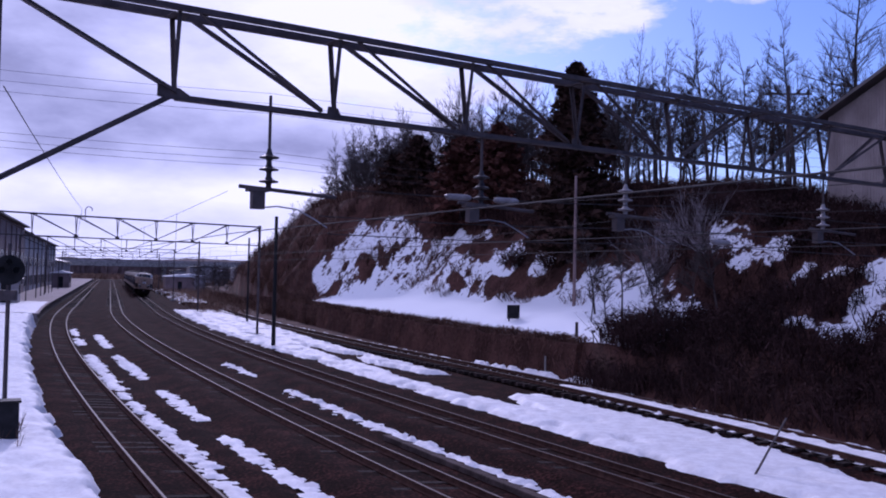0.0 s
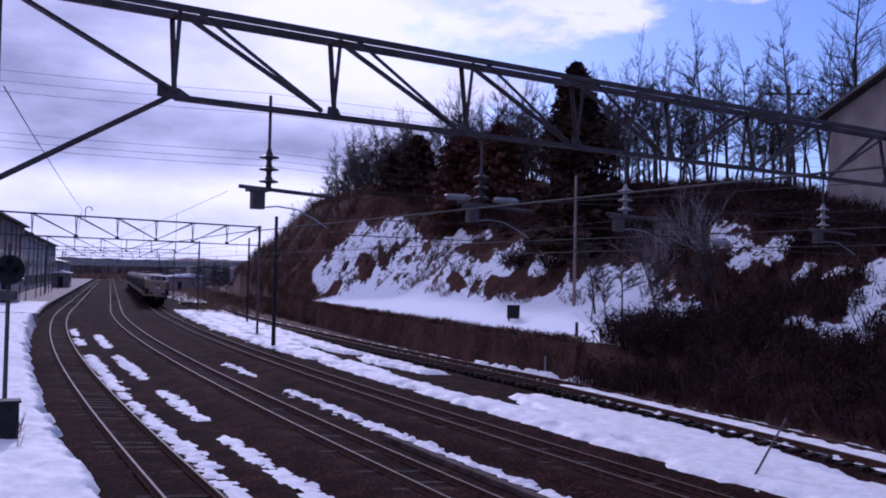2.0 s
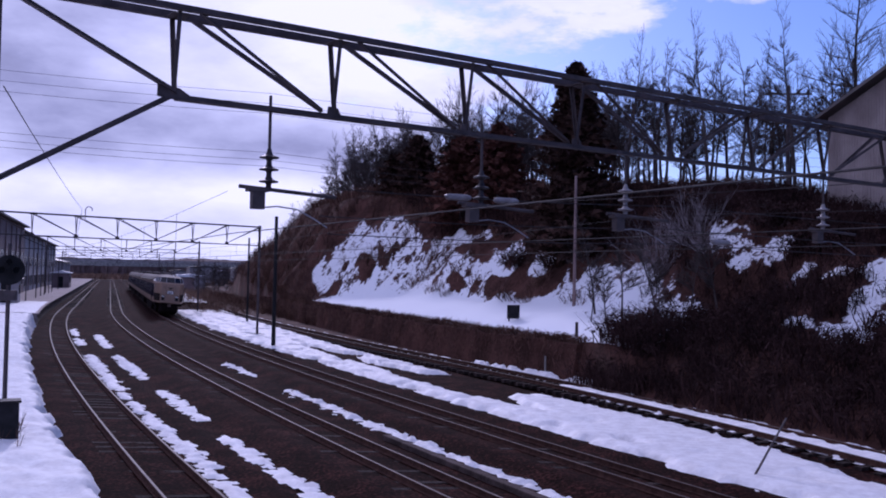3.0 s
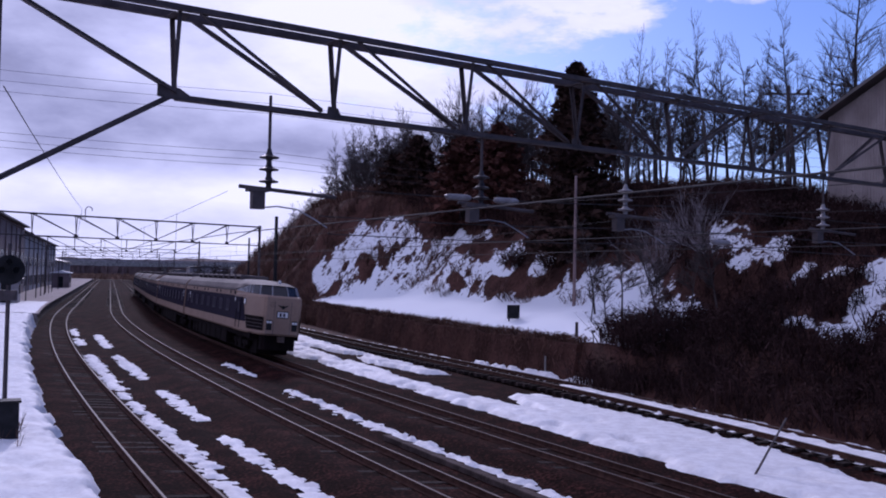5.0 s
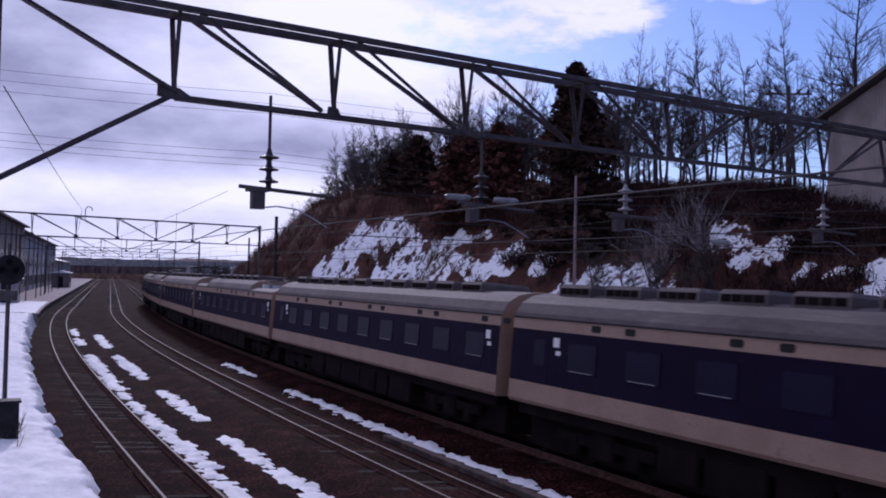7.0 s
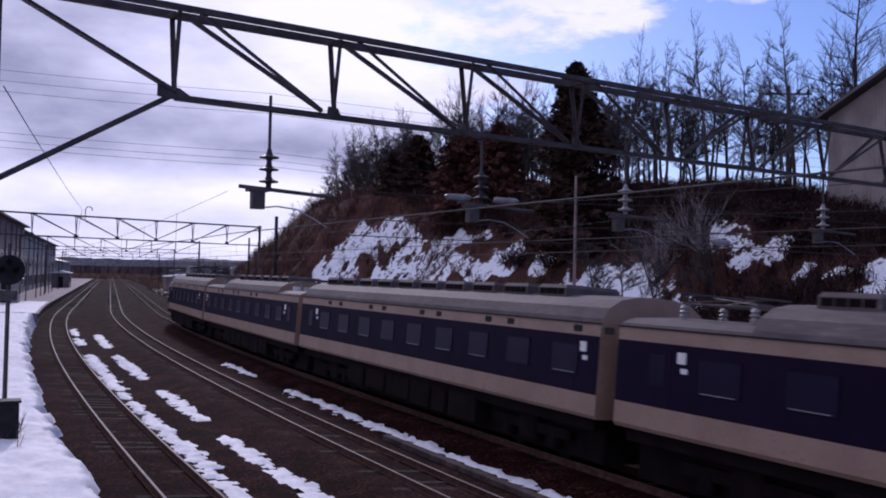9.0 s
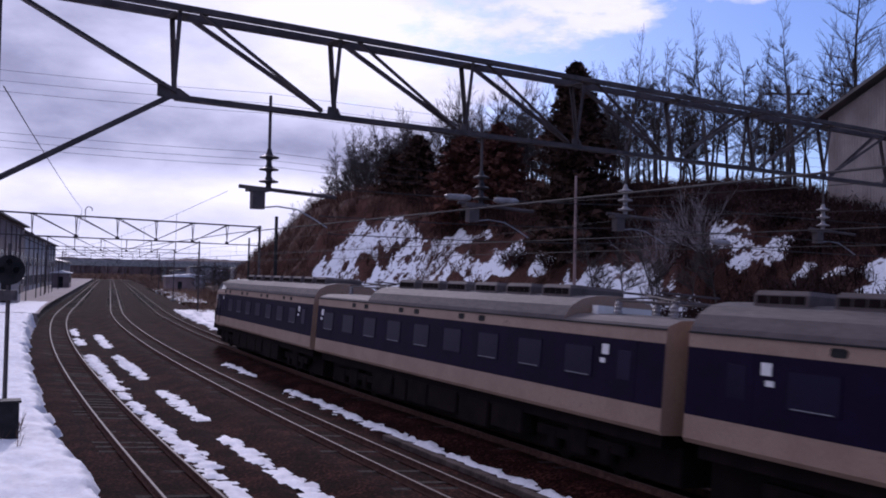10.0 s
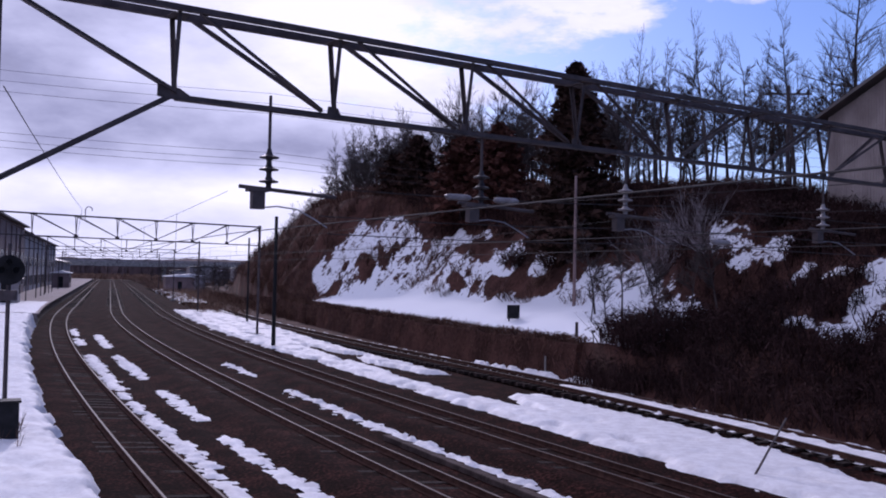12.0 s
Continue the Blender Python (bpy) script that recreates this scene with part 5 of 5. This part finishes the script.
def build_small():
    t = thing("hook_bracket", "small dark hooked bracket on top of the portal", "bracket", place(22.7, -8.2, 7.45))
    g = G()
    pts = [Vector((0, 0, -0.1))] + [Vector((0, 0.2 - 0.2 * math.cos(a), 0.45 + 0.2 * math.sin(a))) for a in (0, 0.7, 1.4, 2.1, 2.8, 3.5)]
    for a, b in zip(pts, pts[1:]):
        g.tube(a, b, 0.03, n=6)
    part("hook", g, STEEL, t)
    pole("line_pole", 17.0, 2.3, 7.9, 0.13, "dark slender steel pole between the tracks", BLACK, -0.3)
    pole("line_pole", 45.5, 6.2, 7.6, 0.10, "dark slender steel pole in the snow", BLACK, -0.3)
    pole("concrete_pole", 5.8, 16.4, 7.2, 0.10, "thin grimy brown concrete pole on the snowy terrace", PLASTER_B)
    pole("wooden_post", -2.4, 11.3, 0.65, 0.09, "short dark wooden post in the snow", BARK)
    pole("wooden_post", -2.0, 9.9, 0.9, 0.05, "short pale marker post by the bank", CONCRETE, -0.2)
    up = pole("utility_pole", 3.2, 29.6, 6.7, 0.13, "dark utility pole with crossarms and insulators", STEEL)
    for z in (6.25,):
        g = G()
        g.box((-1.35, -0.05, z - 0.05), (1.35, 0.05, z + 0.05), 0, Matrix.Rotation(radians(60), 4, "Z"))
        part("crossarm", g, STEEL, up)
        for x in (-1.15, -0.6, 0.6, 1.15):
            g = G()
            g.lathe([(0.03, z), (0.09, z + 0.08), (0.06, z + 0.12), (0.1, z + 0.18), (0.05, z + 0.26)], 8, 0, Matrix.Rotation(radians(60), 4, "Z") @ Matrix.Translation((x, 0, 0)))
            part("insulator", g, PORCELAIN, up)
    # leaning stake by the express line
    t = thing("stake", "thin dark stake leaning in the snow", "stake", place(-22.2, 2.4, -0.2))
    g = G()
    g.tube((0, 0, -0.2), (-0.25, 1.5, 1.30), 0.03, 0.024, 7)
    part("shaft", g, STEEL, t)
    # board on the terrace
    t = thing("notice_board", "dark weathered board standing on the snowy terrace", "board", place(6.6, 13.0, ground_z(6.6, 13.0), 8))
    g = G()
    g.box((-0.03, -0.42, 0.12), (0.03, 0.42, 0.86), ch=0.01)
    part("panel", g, BLACK, t)
    for y in (-0.3, 0.3):
        g = G()
        g.box((-0.03, y - 0.03, -0.2), (0.03, y + 0.03, 0.2))
        part("leg", g, STEEL, t)
    # stop signal beside the nearest track
    t = thing("railway_signal", "dark round-headed railway signal on a slim pole", "signal", place(-12.6, -12.45, 0.1))
    g = G()
    g.tube((0, 0, -0.4), (0, 0, 4.75), 0.06, 0.05, 10)
    part("pole", g, STEEL, t)
    g = G()
    g.lathe([(0.0, 0.0), (0.36, 0.0), (0.37, 0.015), (0.36, 0.03), (0.0, 0.03)], 28, 0, Matrix.Translation((0.09, 0, 4.1)) @ Matrix.Rotation(math.pi / 2, 4, "Y"))
    hd = part("backplate", g, BLACK, t)
    for y, z in ((-0.16, 4.1), (0.16, 4.1), (0.0, 4.3)):
        g = G()
        g.lathe([(0.09, 0.0), (0.09, 0.16), (0.08, 0.16), (0.08, 0.02), (0.0, 0.02)], 12, 0, Matrix.Translation((0.12, y, z)) @ Matrix.Rotation(math.pi / 2, 4, "Y"))
        part("lamp_hood", g, BLACK, hd)
    g = G()
    g.box((-0.15, -0.2, 3.35), (0.15, 0.2, 3.6), ch=0.03)
    part("junction_box", g, STEEL, t)
    t = thing("relay_box", "dark steel relay box at the signal's foot", "relay box", place(-13.3, -12.4, 0.1))
    g = G()
    g.box((-0.22, -0.25, -0.2), (0.22, 0.25, 0.95), ch=0.03)
    part("body", g, BLACK, t)
    g = G()
    g.box((-0.26, -0.29, 0.95), (0.26, 0.29, 1.0))
    part("lid", g, BLACK, t)
    random.seed(3)
    wd = [(rnd(-14.6, -11.0), rnd(-13.2, -12.0)) for _ in range(40)]
    g = G()
    for s, v in wd:
        p = at(s, v, 0.1)
        for _ in range(6):
            d = Vector((rnd(-0.25, 0.25), rnd(-0.25, 0.25), rnd(0.2, 0.6)))
            w = Vector((rnd(-1, 1), rnd(-1, 1), 0)) * 0.012
            g.face([p - w, p + w, p + d])
    tagged(part("dry_weeds", g, SCRUB), "tufts of dry weeds round the signal's foot", "weeds", "", "stuff")


build_small()


# ---------------------------------------------------------------- buildings
def shed():
    """The corrugated shed on legs above the cutting."""
    s, v = -5.6, 23.6
    m = place(s, v, 0, -14)
    t = thing("corrugated_shed", "grey corrugated-iron shed standing on concrete legs", "shed", m)
    z0, z1 = 6.6, 12.4
    L_, W = 13.0, 9.0
    # corrugated walls facing the line and the far end
    def sheet(a, b, top):
        g = G()
        a, b = Vector(a), Vector(b)
        n = int((b - a).length / 0.19)
        d = (b - a).normalized()
        nrm = Vector((d.y, -d.x, 0))
        for i in range(n):
            for f0, f1, o0, o1 in ((0, 0.35, 0.03, 0.03), (0.35, 0.5, 0.03, -0.03), (0.5, 0.85, -0.03, -0.03), (0.85, 1.0, -0.03, 0.03)):
                p, q = a.lerp(b, (i + f0) / n), a.lerp(b, (i + f1) / n)
                g.face([p + nrm * o0 + Vector((0, 0, z0 + 1.35)), q + nrm * o1 + Vector((0, 0, z0 + 1.35)), q + nrm * o1 + Vector((0, 0, top(q))), p + nrm * o0 + Vector((0, 0, top(p)))])
        return g
    rise = lambda p: z1 + 0.27 * max(0.0, min(p.x, L_ - p.x)) - 0.05
    part("wall", sheet((0, 0, 0), (L_, 0, 0), rise), CORRUGATED, t)
    part("wall", sheet((0, W, 0), (0, 0, 0), lambda p: z1), CORRUGATED, t)
    part("wall", sheet((L_, 0, 0), (L_, W, 0), lambda p: z1), CORRUGATED, t)
    part("wall", sheet((L_, W, 0), (0, W, 0), rise), CORRUGATED, t)
    for a, b in (((0.02, 0.02, z0 + 0.1), (L_ - 0.02, W - 0.02, z0 + 1.36)),):
        g = G()
        g.box(a, b)
        part("plinth", g, PLASTER, t, "plain grey lower wall")
    g = G()
    g.box((-0.15, -0.15, z0 - 0.12), (L_ + 0.15, W + 0.15, z0 + 0.1))
    part("floor_slab", g, CONCRETE, t)
    g = G()
    pr = [(-0.5, z1 - 0.15), (L_ / 2, z1 + 0.27 * L_ / 2 + 0.02), (L_ + 0.5, z1 - 0.15), (L_ + 0.5, z1 + 0.0), (L_ / 2, z1 + 0.27 * L_ / 2 + 0.2), (-0.5, z1 + 0.0)]
    g.loft([[(x, y, z) for x, z in pr] for y in (-0.5, W + 0.5)])
    part("roof", g, ROOF_DARK, t)
    for x in (0.3, 4.4, 8.5, L_ - 0.3):
        for y in (0.3, W - 0.3):
            g = G()
            g.box((x - 0.2, y - 0.2, 0.5), (x + 0.2, y + 0.2, z0 - 0.1), ch=0.02)
            part("leg", g, CONCRETE, t)
    g = G()
    g.tube((0.1, -0.2, z0 + 0.28), (L_, -0.2, z0 + 0.28), 0.06)
    part("pipe", g, GALV, t)


shed()


def long_building(s0, s1, v, depth, z1, label, bays, wall, roofm, rows):
    """A long building beside the platform, with piers and windows."""
    t = thing("station_building", label, "building", None, "buildings along the platform")
    for i in range(bays):
        a, b = s0 + (s1 - s0) * i / bays, s0 + (s1 - s0) * (i + 1) / bays
        g = G()
        p, q, r, u = at(a, v), at(b, v), at(b, v - depth), at(a, v - depth)
        g.prism([(p.x, p.y), (q.x, q.y), (r.x, r.y), (u.x, u.y)], -0.5, z1)
        part("wall", g, wall, t)
        g = G()
        g.box((-0.18, -0.15, -0.3), (0.18, 0.12, z1 - 0.02), 0, place(a + 0.2, v + 0.02))
        part("pier", g, PLASTER_B, t)
        for z, h in rows:
            g = G()
            w = (b - a) * 0.30
            g.box((-w, -0.05, z), (w, 0.03, z + h), 0, place((a + b) / 2, v))
            win = part("window", g, PANE, t)
            g = G()
            g.box((-w - 0.08, -0.05, z - 0.1), (w + 0.08, 0.08, z), 0, place((a + b) / 2, v))
            part("sill", g, CONCRETE, win)
            for x in (-w, 0, w):
                g = G()
                g.box((x - 0.05, -0.04, z), (x + 0.05, 0.06, z + h), 0, place((a + b) / 2, v))
                part("mullion", g, PLASTER, win)
    g = G()
    us = steps(s0 - 0.5, s1 + 0.5, 4)
    g.loft([[at(s, v + 0.7, z1), at(s, v + 0.7, z1 + 0.18), at(s, v - depth / 2, z1 + 1.6), at(s, v - depth - 0.5, z1 + 0.18), at(s, v - depth - 0.5, z1)] for s in us])
    part("roof", g, roofm, t)
    return t


long_building(60, 105, -16.6, 9, 9.9, "long brown clad station building with a shallow roof", 7, PLASTER_B, ROOF_DARK, ((2.0, 1.3), (5.0, 1.3)))
long_building(106, 190, -16.8, 9, 9.2, "long grey plastered building beside the platform", 9, PLASTER, ROOF_DARK, ((1.6, 1.5), (4.6, 1.3)))
long_building(196, 290, -17.5, 9, 6.0, "low grey building far along the platform", 10, PLASTER, ROOF_DARK, ((1.6, 1.5),))


def hut(s, v, w, d, h, label, z=0.8, snowy=True, wall=None):
    t = thing("hut", label, "hut", place(s, v, z), "small huts")
    g = G()
    g.box((-w / 2, -d / 2, -0.6), (w / 2, d / 2, h), ch=0.03)
    part("shell", g, wall or PLASTER, t)
    g = G()
    g.loft([[(x, -d / 2 - 0.3, h), (x, -d / 2 - 0.3, h + 0.1), (x, 0, h + 0.5), (x, d / 2 + 0.3, h + 0.1), (x, d / 2 + 0.3, h)] for x in (-w / 2 - 0.3, w / 2 + 0.3)])
    part("roof", g, SNOW if snowy else ROOF_DARK, t)
    g = G()
    g.box((w / 2 - 0.02, -0.45, 0), (w / 2 + 0.04, 0.45, 2.0))
    part("door", g, BLACK, t)
    g = G()
    g.box((-w * 0.3, d / 2 - 0.02, 0.9), (w * 0.3, d / 2 + 0.03, 1.8))
    part("window", g, PANE, t)


hut(62, -14.6, 3.0, 2.2, 2.3, "small pale platform hut with a flat roof", snowy=False)
hut(150, -13.6, 9.0, 3.0, 2.6, "low platform shelter with a snowy roof", wall=PLASTER_B)
hut(172, 9.0, 8.0, 6.0, 3.0, "low lineside house with a snowy roof", 0.0, True, PLASTER_B)
hut(190, 13.0, 7.0, 6.0, 3.2, "low lineside house with a snowy roof", 0.0)
hut(235, 20.0, 10.0, 7.0, 4.0, "distant house with a snowy roof", 0.0)
hut(260, -24.0, 12.0, 8.0, 5.0, "distant house with a snowy roof", 0.0)


def platform_posts():
    random.seed(8)
    for s in (66, 80, 88, 95, 104, 112, 130):
        pole("platform_lamp_post", s, -13.2, rnd(3.8, 5.2), 0.06, "slim dark post standing on the platform", STEEL, 0.8, group="platform posts")


platform_posts()


def road_bridge():
    t = thing("road_bridge", "distant grey concrete road bridge crossing the line", "bridge", place(330, -2, 0))
    g = G()
    g.box((-4, -60, 5.6), (4, 70, 7.2))
    part("deck", g, CONCRETE, t)
    g = G()
    g.box((3.7, -60, 7.2), (4.0, 70, 8.1))
    part("parapet", g, PLASTER, t)
    for y in (-36, -18, 16, 34, 52):
        g = G()
        g.box((-2, y - 0.8, -0.6), (2, y + 0.8, 5.6), ch=0.2)
        part("pier", g, CONCRETE, t)


road_bridge()


def far_ridge():
    g = G()
    us = steps(-1400, 1400, 6)
    rows = []
    for dy, k in ((0, 0.0), (30, 0.45), (120, 1.0), (420, 0.7)):
        rows.append([(x, 640 + dy + 12 * nz(x * 0.02, dy), -1 + k * (12.5 + 6 * fract(x * 0.004, dy * 0.01, 2.0) + 1.6 * nz(x * 0.09, 3.0) + 1.0 * nz(x * 0.31, dy))) for x in us])
    g.loft(rows, close=False, caps=False)
    tagged(part("far_hills", g, HAZED_WOOD), "low wooded hills on the horizon", "hills", "", "structure")


def village():
    """Houses and bare trees beyond the curve."""
    random.seed(66)
    for i in range(22):
        s = rnd(210, 420)
        v = rnd(12, 60) if i % 3 else rnd(-70, -24)
        w, d, h = rnd(7, 12), rnd(6, 9), rnd(3.0, 6.5)
        hut(s, v, w, d, h, "distant village house with a snowy roof" if i % 2 else "distant village house with a dark roof", 0.0, bool(i % 2), (PLASTER, PLASTER_B)[i % 2])
    k = bare_tree(61, 7.0, 1.4, 0.15)
    k["label"] = "distant leafless tree beside the line"
    k.matrix_basis = Matrix.Translation(at(140, 10, -0.5))
    for _ in range(26):
        copy_thing(k, Matrix.Translation(at(rnd(120, 300), rnd(8, 30), -0.5)) @ Matrix.Rotation(rnd(0, 6), 4, "Z"))


village()
far_ridge()


def lineside_brush():
    random.seed(14)
    g = G()
    for _ in range(1500):
        s, v = rnd(62, 240), rnd(4.0, 16)
        p = at(s, v, -0.4)
        for _k in range(6):
            d = Vector((rnd(-0.6, 0.6), rnd(-0.6, 0.6), rnd(0.3, 1.5)))
            w = Vector((rnd(-1, 1), rnd(-1, 1), 0)) * 0.05
            g.face([p - w, p + w, p + d])
            e = p + d * rnd(0.4, 0.9)
            g.face([e, e + Vector((rnd(-0.4, 0.4), rnd(-0.4, 0.4), rnd(0, 0.5))), e + Vector((0.03, 0, 0.05))])
    for _ in range(2600):
        s = rnd(200, 460)
        v = rnd(4.0, 70) if rnd(0, 1) < 0.7 else rnd(-70, -26 + 16 * smooth(330, 345, s))
        p = at(s, v, -0.7)
        for _k in range(5):
            d = Vector((rnd(-1.2, 1.2), rnd(-1.2, 1.2), rnd(0.4, 2.0)))
            w = Vector((rnd(-1, 1), rnd(-1, 1), 0)) * 0.16
            g.face([p - w, p + w, p + d])
            e = p + d * rnd(0.4, 0.9)
            g.face([e, e + Vector((rnd(-0.9, 0.9), rnd(-0.9, 0.9), rnd(0, 0.8))), e + Vector((0.1, 0, 0.12))])
    line = [at(q, -3.0, 0.0) for q in range(100, 430, 12)]
    for _ in range(3600):
        y = rnd(230, 560)
        p = Vector((rnd(-0.43, -0.19) * y, y, -0.7))
        if min((p.xy - q.xy).length for q in line) < 17:
            continue
        for _k in range(5):
            d = Vector((rnd(-1.6, 1.6), rnd(-1.6, 1.6), rnd(0.6, 3.2)))
            w = Vector((1, rnd(-0.4, 0.4), 0)) * rnd(0.1, 0.35)
            g.face([p - w, p + w, p + d])
            e = p + d * rnd(0.3, 0.9)
            g.face([e, e + Vector((rnd(-1.5, 1.5), rnd(-0.9, 0.9), rnd(0, 1.2))), e + Vector((0.2, 0, 0.3))])
    far = G()
    for _ in range(5200):
        y = rnd(585, 636)
        p = Vector((rnd(-0.75, 0.15) * y, y, -0.7))
        for _k in range(4):
            d = Vector((rnd(-2.5, 2.5), rnd(-1, 1), rnd(3.0, 11.0)))
            w = Vector((1, rnd(-0.3, 0.3), 0)) * rnd(0.5, 1.3)
            far.face([p - w, p + w, p + d + w * 0.5, p + d - w * 0.2])
    tagged(part("far_trees", far, HAZED_WOOD), "distant belt of bare brown trees on the plain", "woods", "", "stuff")
    tagged(part("lineside_brush", g, DRY_GRASS), "low tan brush and dry grass beside the distant line", "undergrowth", "", "stuff")


lineside_brush()


motions()
